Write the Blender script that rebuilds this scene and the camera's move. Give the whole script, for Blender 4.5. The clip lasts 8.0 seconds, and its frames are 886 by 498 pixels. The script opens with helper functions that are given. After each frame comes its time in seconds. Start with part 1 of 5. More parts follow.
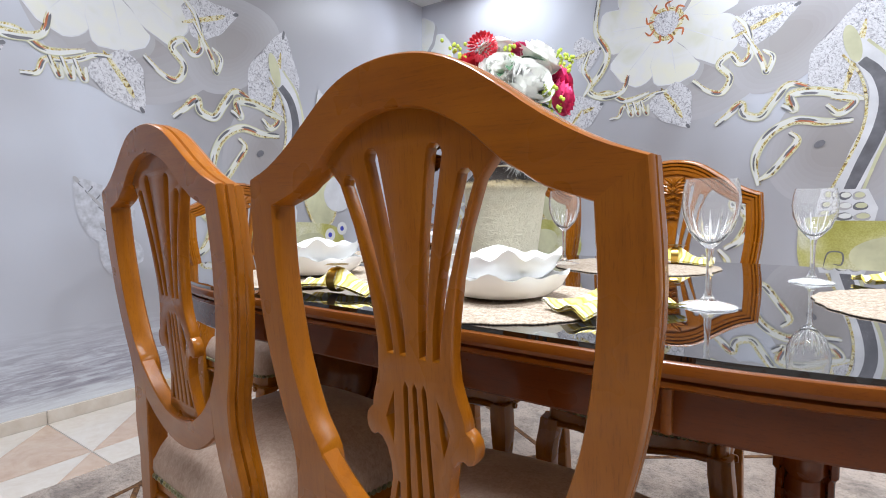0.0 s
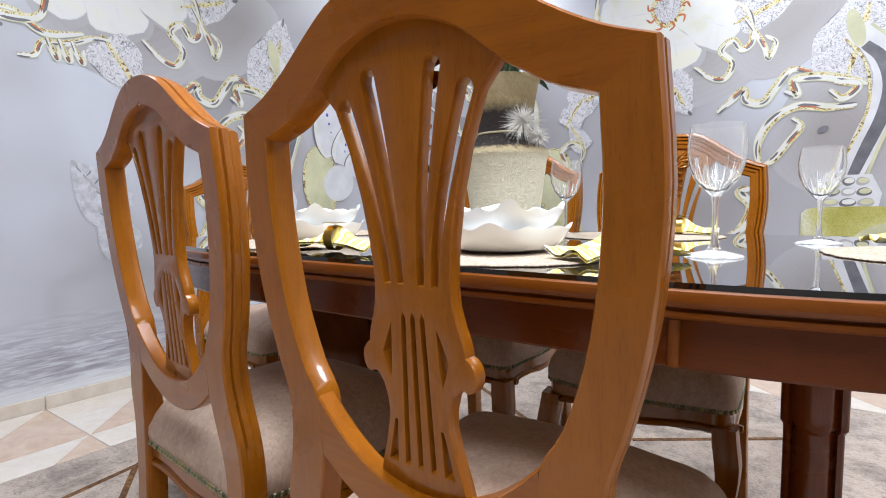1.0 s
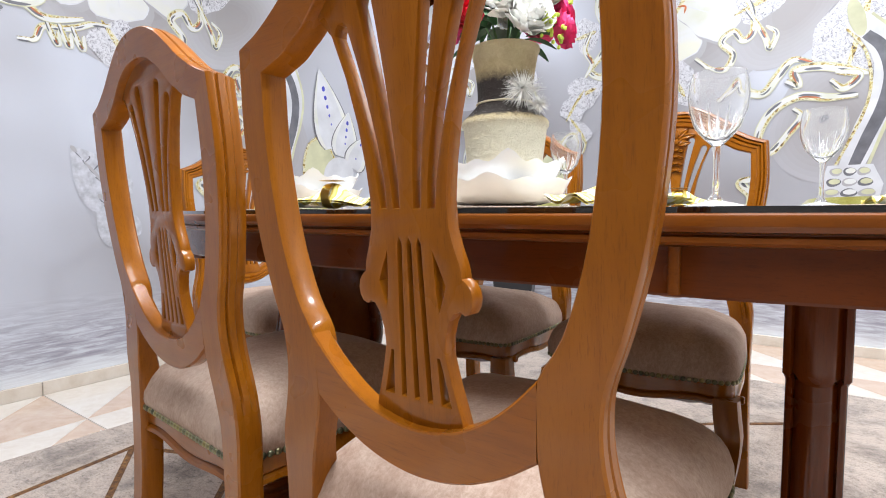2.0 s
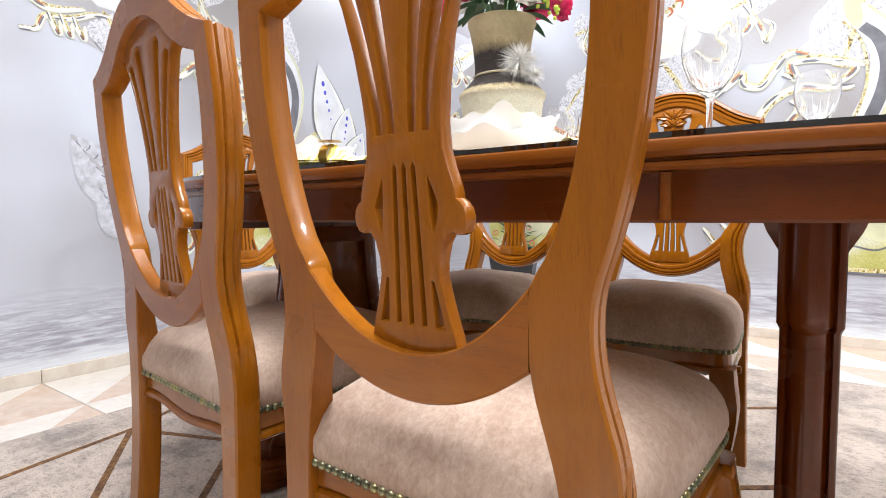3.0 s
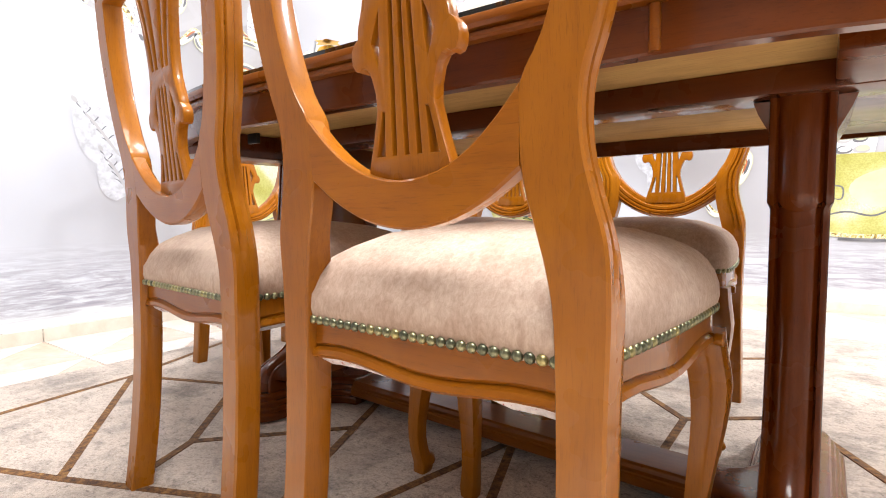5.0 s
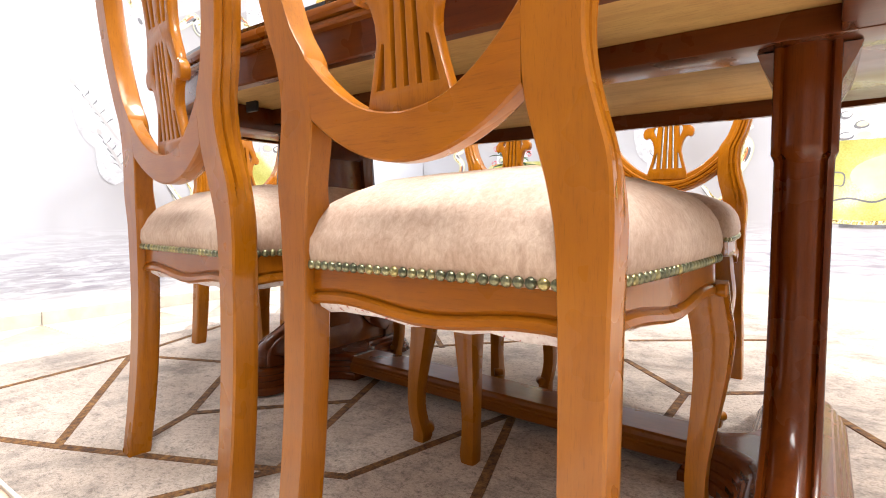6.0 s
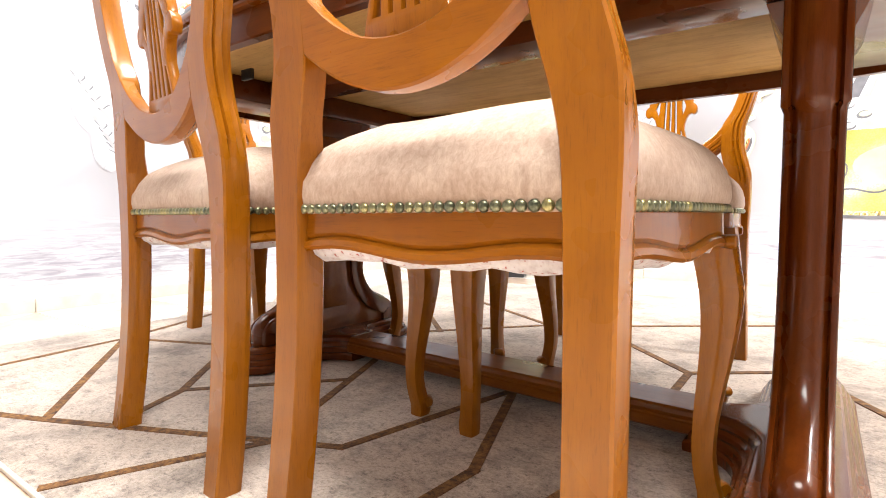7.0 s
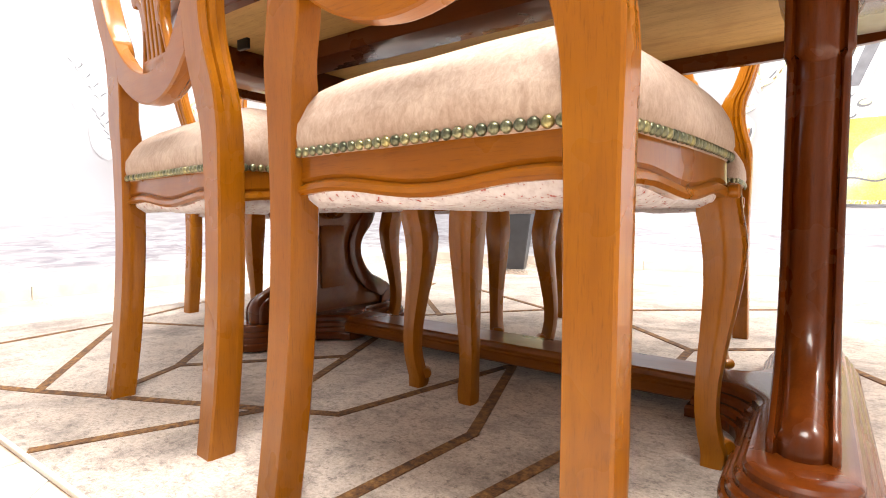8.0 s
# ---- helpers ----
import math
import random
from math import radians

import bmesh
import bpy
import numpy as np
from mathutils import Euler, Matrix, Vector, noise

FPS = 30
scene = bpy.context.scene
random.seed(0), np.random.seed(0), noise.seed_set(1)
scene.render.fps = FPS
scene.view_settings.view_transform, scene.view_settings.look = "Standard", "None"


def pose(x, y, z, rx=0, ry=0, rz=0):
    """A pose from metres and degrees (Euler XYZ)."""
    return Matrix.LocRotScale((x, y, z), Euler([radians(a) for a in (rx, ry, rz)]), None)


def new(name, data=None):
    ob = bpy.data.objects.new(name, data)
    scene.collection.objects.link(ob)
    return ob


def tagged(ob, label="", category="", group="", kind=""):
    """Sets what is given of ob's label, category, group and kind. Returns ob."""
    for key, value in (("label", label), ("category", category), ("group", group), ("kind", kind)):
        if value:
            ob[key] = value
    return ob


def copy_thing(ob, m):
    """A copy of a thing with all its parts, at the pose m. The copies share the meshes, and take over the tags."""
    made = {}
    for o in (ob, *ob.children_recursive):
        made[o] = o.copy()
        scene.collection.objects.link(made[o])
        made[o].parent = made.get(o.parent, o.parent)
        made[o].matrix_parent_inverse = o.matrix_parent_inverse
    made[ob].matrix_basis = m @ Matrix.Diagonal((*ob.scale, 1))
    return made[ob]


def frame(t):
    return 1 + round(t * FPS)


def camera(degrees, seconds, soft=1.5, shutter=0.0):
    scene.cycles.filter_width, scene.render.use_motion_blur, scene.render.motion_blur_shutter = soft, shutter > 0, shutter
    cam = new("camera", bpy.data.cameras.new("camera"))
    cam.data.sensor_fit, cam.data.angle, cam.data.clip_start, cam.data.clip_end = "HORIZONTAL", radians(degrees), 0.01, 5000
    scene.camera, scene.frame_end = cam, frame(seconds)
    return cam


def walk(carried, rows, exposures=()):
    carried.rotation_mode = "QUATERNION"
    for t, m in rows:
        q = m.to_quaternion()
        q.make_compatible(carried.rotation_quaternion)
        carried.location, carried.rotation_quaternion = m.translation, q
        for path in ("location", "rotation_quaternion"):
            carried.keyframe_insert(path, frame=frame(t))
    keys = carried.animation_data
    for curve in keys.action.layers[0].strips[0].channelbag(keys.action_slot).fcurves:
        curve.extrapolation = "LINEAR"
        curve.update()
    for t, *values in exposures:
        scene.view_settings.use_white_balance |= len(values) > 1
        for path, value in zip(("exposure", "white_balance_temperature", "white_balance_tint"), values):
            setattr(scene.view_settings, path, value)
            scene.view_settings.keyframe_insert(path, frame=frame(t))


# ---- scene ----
cam = camera(80.0, 8.0, soft=1.0)
# seconds, x, y, z, yaw, pitch, roll
PATH = [
    (0.0, 0.0001, 0.0001, 0.9187, 35.53, -4.48, 0.43),
    (0.5, -0.0026, 0.0046, 0.8831, 35.56, -4.50, 0.50),
    (1.0, -0.0056, 0.0106, 0.8464, 35.62, -4.47, 0.50),
    (1.5, -0.0060, 0.0156, 0.8092, 35.67, -4.40, 0.40),
    (3.0, 0.0060, 0.0078, 0.6966, 35.68, -3.52, 0.36),
    (3.5, 0.0149, 0.0045, 0.6568, 35.64, -3.42, 0.43),
    (4.0, 0.0216, -0.0029, 0.6164, 35.62, -3.25, 0.31),
    (4.5, 0.0232, -0.0081, 0.5718, 35.66, -3.54, 0.35),
    (6.0, 0.0205, -0.0050, 0.4675, 35.69, -3.96, 0.32),
    (6.5, 0.0149, 0.0037, 0.4346, 35.65, -3.87, 0.23),
    (7.0, 0.0088, 0.0122, 0.3989, 35.63, -3.66, 0.19),
    (7.5, 0.0066, 0.0175, 0.3663, 35.60, -3.48, 0.18),
    (8.0, 0.0053, 0.0209, 0.3332, 35.58, -3.44, 0.26),
]
walk(cam, [(t, pose(x, y, z, 90 + pitch, roll, yaw)) for t, x, y, z, yaw, pitch, roll in PATH],
     exposures=[(0.0, -0.3, 6150, 10), (1.5, -0.03, 6230, 10), (3.0, 0.33, 6420, 10), (4.5, 0.74, 6620, 10), (6.0, 1.1, 6850, 10), (8.0, 1.3, 7000, 10)])

# ---- light ----
WEST, NORTH, EAST, SOUTH, CEIL, FLOOR = -2.713, 3.523, 2.3, -2.4, 2.55, -0.008
world = bpy.data.worlds.new("room_air")
scene.world = world
world.use_nodes = True
world.node_tree.nodes["Background"].inputs["Color"].default_value = (0.9, 0.93, 1.0, 1)
world.node_tree.nodes["Background"].inputs["Strength"].default_value = 0.01

# x, y, watts, width
# all out of view; those at (-2.3, 0.6) and (0.3, -0.15) are added fill
LAMPS = [(-2.0, 3.05, 17, 0.68), (-0.25, 3.1, 12, 0.68), (0.7, 3.0, 16, 1.1), (-0.5, 0.7, 66, 0.68), (-2.3, 0.6, 8, 0.68), (1.9, 1.5, 58, 0.3), (0.3, -0.15, 40, 1.1)]


# ---- small helpers ----
def link_mesh(name, verts, faces, mat, parent=None, label="", smooth=True, angle=35):
    me = bpy.data.meshes.new(name)
    me.from_pydata([tuple(v) for v in verts], [], faces)
    me.validate()
    if smooth:
        me.polygons.foreach_set("use_smooth", [True] * len(me.polygons))
        me.set_sharp_from_angle(angle=radians(angle))
    if mat:
        me.materials.append(mat)
    ob = new(name, me)
    ob.parent = parent
    if label:
        tagged(ob, label=label)
    return ob


def part(name, bm, mat, parent=None, label="", smooth=True, angle=35):
    me = bpy.data.meshes.new(name)
    bm.to_mesh(me)
    bm.free()
    if smooth:
        me.polygons.foreach_set("use_smooth", [True] * len(me.polygons))
        me.set_sharp_from_angle(angle=radians(angle))
    me.materials.append(mat)
    ob = new(name, me)
    ob.parent = parent
    if label:
        tagged(ob, label=label)
    return ob


def thing(name, label, category, group="", kind="", m=None):
    ob = new(name)
    ob.empty_display_size = 0.05
    if m is not None:
        ob.matrix_basis = m
    return tagged(ob, label, category, group, kind)


def box_bm(x0, x1, y0, y1, z0, z1, bevel=0.0, seg=2):
    bm = bmesh.new()
    bmesh.ops.create_cube(bm, size=1.0)
    for v in bm.verts:
        v.co = Vector(((x0 + x1) / 2 + v.co.x * (x1 - x0), (y0 + y1) / 2 + v.co.y * (y1 - y0), (z0 + z1) / 2 + v.co.z * (z1 - z0)))
    if bevel:
        bmesh.ops.bevel(bm, geom=bm.edges[:], offset=bevel, segments=seg, affect="EDGES", profile=0.6)
    return bm


def loft(rings, closed=True, caps=True):
    """Verts and faces of a skin over rings of equal length."""
    n = len(rings[0])
    verts = [v for r in rings for v in r]
    faces = []
    for i in range(len(rings) - 1):
        for j in range(n if closed else n - 1):
            k = (j + 1) % n
            faces.append((i * n + j, i * n + k, (i + 1) * n + k, (i + 1) * n + j))
    if caps and closed:
        faces.append(tuple(reversed(range(n))))
        faces.append(tuple((len(rings) - 1) * n + j for j in range(n)))
    return verts, faces


def lathe(profile, n=32, centre=(0, 0, 0), wave=None):
    """A turned form from (radius, height) pairs; wave(angle, r, z) may shift a point."""
    rings = []
    for r, z in profile:
        ring = []
        for j in range(n):
            a = 2 * math.pi * j / n
            rr, zz = (r, z) if wave is None else wave(a, r, z)
            ring.append((centre[0] + rr * math.cos(a), centre[1] + rr * math.sin(a), centre[2] + zz))
        rings.append(ring)
    return loft(rings)


def spline(points, n):
    """Catmull-Rom through the points, n steps a span."""
    p = [Vector(q) for q in points]
    p = [p[0] * 2 - p[1]] + p + [p[-1] * 2 - p[-2]]
    out = []
    for i in range(1, len(p) - 2):
        for k in range(n):
            t = k / n
            out.append(0.5 * (2 * p[i] + (p[i + 1] - p[i - 1]) * t + (2 * p[i - 1] - 5 * p[i] + 4 * p[i + 1] - p[i + 2]) * t * t
                              + (3 * p[i] - p[i - 1] - 3 * p[i + 1] + p[i + 2]) * t ** 3))
    return out + [p[-2]]


def cut_board(outline, holes, thick, bevel):
    """A flat board in x and z with holes, its middle at y = 0, as a mesh."""
    cu = bpy.data.curves.new("board", "CURVE")
    cu.dimensions, cu.fill_mode = "2D", "BOTH"
    cu.extrude, cu.bevel_depth, cu.bevel_resolution = thick / 2 - bevel, bevel, 1
    cu.offset = -bevel
    for path in [outline] + holes:
        sp = cu.splines.new("POLY")
        sp.points.add(len(path) - 1)
        for q, (x, z) in zip(sp.points, path):
            q.co = (x, z, 0, 1)
        sp.use_cyclic_u = True
    ob = bpy.data.objects.new("board", cu)
    scene.collection.objects.link(ob)
    bpy.context.view_layer.update()
    me = bpy.data.meshes.new_from_object(ob.evaluated_get(bpy.context.evaluated_depsgraph_get()))
    bpy.data.objects.remove(ob)
    bm = bmesh.new()
    bm.from_mesh(me)
    bpy.data.meshes.remove(me)
    bmesh.ops.remove_doubles(bm, verts=bm.verts[:], dist=0.00002)
    bm.verts.index_update()
    verts = [(v.co.x, -v.co.z, v.co.y) for v in bm.verts]
    faces = [tuple(v.index for v in p.verts) for p in bm.faces]
    bm.free()
    return verts, faces


# ---- materials ----
class Nodes:
    def __init__(self, name):
        self.mat = bpy.data.materials.new(name)
        self.mat.use_nodes = True
        self.t = self.mat.node_tree
        self.bsdf = self.t.nodes["Principled BSDF"]

    def add(self, kind, **inputs):
        n = self.t.nodes.new(kind)
        for k, v in inputs.items():
            key = k.replace("_", " ")
            if key in n.inputs:
                if hasattr(v, "is_output"):
                    self.t.links.new(v, n.inputs[key])
                else:
                    n.inputs[key].default_value = v
        return n

    def coords(self, scale=(1, 1, 1), rot=(0, 0, 0), generated=False):
        c = self.t.nodes.new("ShaderNodeTexCoord")
        m = self.add("ShaderNodeMapping", Vector=c.outputs["Object"])
        m.inputs["Scale"].default_value = scale
        m.inputs["Rotation"].default_value = rot
        return m.outputs[0]

    def noise(self, vec, scale, detail=4, rough=0.55, dist=0.0):
        n = self.add("ShaderNodeTexNoise", Vector=vec, Scale=scale, Detail=detail, Roughness=rough, Distortion=dist)
        return n.outputs["Fac"]

    def ramp(self, fac, stops):
        r = self.add("ShaderNodeValToRGB", Fac=fac)
        e = r.color_ramp.elements
        while len(e) < len(stops):
            e.new(0.5)
        for q, (p, c) in zip(e, stops):
            q.position, q.color = p, (*c, 1) if len(c) == 3 else c
        return r.outputs["Color"]

    def mix(self, fac, a, b, mode="MIX"):
        m = self.t.nodes.new("ShaderNodeMix")
        m.data_type, m.blend_type = "RGBA", mode
        for i, v in ((0, fac), (6, a), (7, b)):
            if hasattr(v, "is_output"):
                self.t.links.new(v, m.inputs[i])
            elif i:
                m.inputs[i].default_value = (*v, 1)
            else:
                m.inputs[i].default_value = v
        return m.outputs[2]

    def math(self, op, a, b=0.0):
        m = self.t.nodes.new("ShaderNodeMath")
        m.operation = op
        for i, v in ((0, a), (1, b)):
            if hasattr(v, "is_output"):
                self.t.links.new(v, m.inputs[i])
            else:
                m.inputs[i].default_value = v
        return m.outputs[0]

    def bump(self, height, strength=0.2, distance=0.002):
        b = self.add("ShaderNodeBump", Height=height, Strength=strength, Distance=distance)
        self.t.links.new(b.outputs[0], self.bsdf.inputs["Normal"])

    def set(self, **kw):
        for k, v in kw.items():
            key = {"Base": "Base Color", "Coat": "Coat Weight", "CoatR": "Coat Roughness", "Trans": "Transmission Weight",
                   "Sheen": "Sheen Weight", "Emit": "Emission Color", "EmitS": "Emission Strength", "Spec": "Specular IOR Level"}.get(k, k)
            if hasattr(v, "is_output"):
                self.t.links.new(v, self.bsdf.inputs[key])
            else:
                self.bsdf.inputs[key].default_value = (*v, 1) if isinstance(v, tuple) and len(v) == 3 else v
        return self.mat


def wood(name, dark, mid, light, rough=0.28, coat=0.24, axis=2, grain=1.0):
    n = Nodes(name)
    sc = [26 * grain, 26 * grain, 26 * grain]
    sc[axis] = 1.6
    v = n.coords(tuple(sc))
    rnd = n.add("ShaderNodeObjectInfo").outputs["Random"]
    shift = n.add("ShaderNodeVectorMath", Vector=v)
    shift.operation = "ADD"
    comb = n.add("ShaderNodeCombineXYZ", X=n.math("MULTIPLY", rnd, 37.0), Y=n.math("MULTIPLY", rnd, 11.0), Z=n.math("MULTIPLY", rnd, 23.0))
    n.t.links.new(comb.outputs[0], shift.inputs[1])
    vec = shift.outputs[0]
    big = n.noise(vec, 0.35, 3, 0.5, 0.6)
    fine = n.noise(vec, 3.2, 5, 0.62, 0.3)
    blotch = n.noise(n.coords(), 13, 3, 0.5, 0.4)
    pore = n.noise(vec, 24.0, 3, 0.7)
    col = n.ramp(big, [(0.2, dark), (0.5, mid), (0.82, light)])
    col = n.mix(0.32, col, n.ramp(fine, [(0.36, (0.60, 0.50, 0.45)), (0.56, (1, 1, 1))]), "MULTIPLY")
    col = n.mix(0.5, col, n.ramp(blotch, [(0.32, (0.80, 0.72, 0.68)), (0.62, (1, 1, 1))]), "MULTIPLY")
    col = n.mix(0.42, col, n.ramp(pore, [(0.30, (0.5, 0.42, 0.38)), (0.46, (1, 1, 1))]), "MULTIPLY")
    n.bump(fine, 0.04, 0.001)
    r = n.ramp(n.noise(n.coords(), 9, 3), [(0.3, (rough - 0.05,) * 3), (0.7, (rough + 0.09,) * 3)])
    cr = n.ramp(blotch, [(0.3, (0.07,) * 3), (0.7, (0.14,) * 3)])
    return n.set(Base=col, Roughness=r, Coat=coat, CoatR=cr, Spec=0.16)


WOOD = wood("chair_cherry_wood", (0.255, 0.080, 0.003), (0.298, 0.098, 0.004), (0.333, 0.114, 0.005), coat=0.45)
WOOD_X = wood("chair_cherry_crosswise", (0.246, 0.074, 0.003), (0.286, 0.090, 0.004), (0.320, 0.105, 0.005), coat=0.45, axis=0)
TABLE = wood("table_mahogany", (0.066, 0.0135, 0.002), (0.108, 0.0245, 0.003), (0.150, 0.038, 0.004), 0.28, 0.35, axis=0)
TABLE_UP = wood("table_mahogany_upright", (0.070, 0.013, 0.002), (0.118, 0.025, 0.003), (0.165, 0.040, 0.004), 0.22, 0.4, axis=2)
# lighter copy of the table wood; the light on stretcher and boards is in its colour
TABLE_LIGHTER = wood("table_wood_lighter", (0.135, 0.034, 0.003), (0.185, 0.052, 0.004), (0.23, 0.072, 0.006), 0.3, 0.35, axis=0)
PLY = wood("pale_plywood", (0.52, 0.33, 0.115), (0.64, 0.42, 0.16), (0.70, 0.49, 0.21), 0.6, 0.0, axis=0, grain=0.5)


def velvet():
    n = Nodes("beige_velvet")
    nap = n.noise(n.coords((1, 1, 0.55)), 170, 6, 0.8, 0.5)
    crush = n.noise(n.coords((1, 0.7, 0.6)), 38, 5, 0.7, 0.8)
    broad = n.noise(n.coords((0.6, 1, 0.8)), 8, 3, 0.5, 0.7)
    a = n.ramp(nap, [(0.34, (0.39, 0.275, 0.21)), (0.5, (0.485, 0.362, 0.285)), (0.64, (0.56, 0.43, 0.35))])
    c = n.ramp(crush, [(0.36, (0.84, 0.79, 0.76)), (0.5, (0.95, 0.94, 0.93)), (0.66, (1, 1, 1))])
    b = n.ramp(broad, [(0.36, (0.84, 0.78, 0.75)), (0.60, (1, 1, 1))])
    n.bump(nap, 0.22, 0.002)
    return n.set(Base=n.mix(0.8, n.mix(1.0, a, b, "MULTIPLY"), c, "MULTIPLY"), Roughness=0.9, Sheen=0.12)


def plain(name, base, rough, metal=0.0, vary=0.12, scale=20, bump=0.1, **kw):
    n = Nodes(name)
    f = n.noise(n.coords(), scale, 4)
    lo, hi = tuple(c * (1 - vary) for c in base), tuple(min(1, c * (1 + vary)) for c in base)
    if bump:
        n.bump(f, bump, 0.001)
    return n.set(Base=n.ramp(f, [(0.3, lo), (0.7, hi)]), Roughness=rough, Metallic=metal, **kw)


VELVET = velvet()


def antique_brass():
    n = Nodes("antique_brass")
    rnd = n.add("ShaderNodeObjectInfo").outputs["Random"]
    f = n.noise(n.coords(), 240, 3, 0.6)
    a = n.ramp(rnd, [(0.0, (0.15, 0.16, 0.11)), (0.45, (0.27, 0.27, 0.17)), (0.8, (0.34, 0.32, 0.18)), (1.0, (0.46, 0.40, 0.18))])
    return n.set(Base=n.mix(0.7, a, n.ramp(f, [(0.38, (0.3, 0.32, 0.28)), (0.6, (1, 1, 1))]), "MULTIPLY"), Roughness=0.34, Metallic=0.9)


BRASS = antique_brass()
def lining_cloth():
    n = Nodes("white_lining_cloth")
    f = n.noise(n.coords(), 95, 3, 0.6)
    g = n.noise(n.coords(), 190, 2, 0.5)
    n.bump(f, 0.5, 0.002)
    cloth = n.ramp(f, [(0.34, (0.52, 0.45, 0.45)), (0.5, (0.64, 0.59, 0.59)), (0.7, (0.72, 0.69, 0.69))])
    return n.set(Base=n.mix(n.ramp(g, [(0.32, (1, 1, 1)), (0.37, (0, 0, 0))]), cloth, (0.36, 0.07, 0.06)), Roughness=0.92)


LINING = lining_cloth()
PORCELAIN = plain("white_porcelain", (0.86, 0.86, 0.85), 0.18, 0, 0.02, 12, 0.02, Coat=0.5)
BLACK = plain("black_planter_paint", (0.022, 0.023, 0.027), 0.4, 0, 0.2)
STEEL = plain("black_iron_hinge", (0.03, 0.03, 0.032), 0.35, 0.8)
CEILING_WHITE = plain("ceiling_white", (0.84, 0.85, 0.87), 0.6, 0, 0.02, 3, 0.03)
# tone of the two unseen walls, kept dark to hold back bounce light
UNSEEN_WALL = plain("unseen_wall_tone", (0.28, 0.26, 0.24), 0.5, 0, 0.03, 2, 0.04)


def tinted_glass():
    n = Nodes("dark_table_glass")
    return n.set(Base=(0.006, 0.006, 0.008), Roughness=0.02, Spec=0.75, Coat=1.0, CoatR=0.01)


def clear_glass():
    n = Nodes("clear_glass")
    return n.set(Base=(1.0, 1.0, 1.0), Roughness=0.0, Trans=0.955, IOR=1.14, Coat=0.6, CoatR=0.02)


# the part-opaque white stands in for bright highlights on the wine glass foot
def foot_glass():
    n = Nodes("whitened_foot_glass")
    return n.set(Base=(1.0, 1.0, 1.0), Roughness=0.22, Trans=0.85, IOR=1.25, Coat=0.6, CoatR=0.05)


def etched_glass():
    n = Nodes("etched_white_glass")
    return n.set(Base=(0.95, 0.96, 0.98), Roughness=0.35, Trans=0.7, IOR=1.2)


ETCHED = etched_glass()
DARK_GLASS, CLEAR, FOOT_GLASS = tinted_glass(), clear_glass(), foot_glass()


def rug_mat():
    n = Nodes("distressed_rug_pile")
    v = n.coords()
    cloud = n.noise(v, 2.6, 4, 0.6, 0.4)
    worn = n.noise(v, 5.5, 10, 0.80, 0.25)
    scuff = n.noise(n.coords((1, 1.4, 1)), 48, 8, 0.88)
    pile = n.noise(v, 170, 4, 0.8)
    base = n.ramp(cloud, [(0.32, (0.45, 0.36, 0.30)), (0.5, (0.56, 0.465, 0.40)), (0.68, (0.48, 0.385, 0.325))])
    grey = n.ramp(worn, [(0.47, (1, 1, 1)), (0.55, (0.66, 0.66, 0.66)), (0.62, (0.40, 0.40, 0.41)), (0.74, (0.24, 0.24, 0.25))])
    col = n.mix(0.85, base, grey, "MULTIPLY")
    col = n.mix(0.85, col, n.ramp(scuff, [(0.52, (1, 1, 1)), (0.58, (0.48, 0.46, 0.45)), (0.68, (0.22, 0.21, 0.21))]), "MULTIPLY")
    col = n.mix(0.6, col, n.ramp(pile, [(0.36, (0.42, 0.39, 0.37)), (0.56, (1, 1, 1))]), "MULTIPLY")
    n.bump(n.math("ADD", n.math("MULTIPLY", worn, 0.4), pile), 0.5, 0.003)
    return n.set(Base=col, Roughness=0.95, Sheen=0.2)


def rug_line_mat():
    n = Nodes("brown_rug_line")
    f = n.noise(n.coords(), 60, 6, 0.8)
    g = n.noise(n.coords(), 5, 4, 0.6)
    n.bump(f, 0.5, 0.002)
    thread = n.ramp(f, [(0.36, (0.035, 0.015, 0.009)), (0.48, (0.15, 0.064, 0.020)), (0.60, (0.29, 0.145, 0.042)), (0.72, (0.42, 0.26, 0.09))])
    return n.set(Base=n.mix(0.8, thread, n.ramp(g, [(0.4, (0.55, 0.5, 0.5)), (0.6, (1, 1, 1))]), "MULTIPLY"), Roughness=0.85)


def tile_mat(name, a, b, c):
    n = Nodes(name)
    v = n.coords()
    rnd = n.add("ShaderNodeObjectInfo").outputs["Random"]
    f = n.noise(v, 6, 6, 0.6, 1.6)
    g = n.noise(v, 22, 4, 0.6, 0.8)
    col = n.ramp(f, [(0.3, a), (0.5, b), (0.72, c)])
    col = n.mix(0.35, col, n.ramp(g, [(0.35, (0.86, 0.80, 0.74)), (0.6, (1, 1, 1))]), "MULTIPLY")
    col = n.mix(n.math("MULTIPLY", rnd, 0.25), col, b)
    return n.set(Base=col, Roughness=0.14, Coat=0.3)


RUG, RUG_LINE = rug_mat(), rug_line_mat()
TILE_CREAM = tile_mat("cream_marble_tile", (0.72, 0.64, 0.56), (0.78, 0.72, 0.65), (0.80, 0.75, 0.70))
TILE_PINK = tile_mat("pink_beige_marble_tile", (0.58, 0.42, 0.31), (0.66, 0.50, 0.39), (0.70, 0.57, 0.46))
GROUT = plain("pale_grout", (0.52, 0.47, 0.42), 0.9)
SKIRT_STONE = tile_mat("beige_stone_strip", (0.58, 0.50, 0.41), (0.66, 0.59, 0.51), (0.71, 0.65, 0.58))


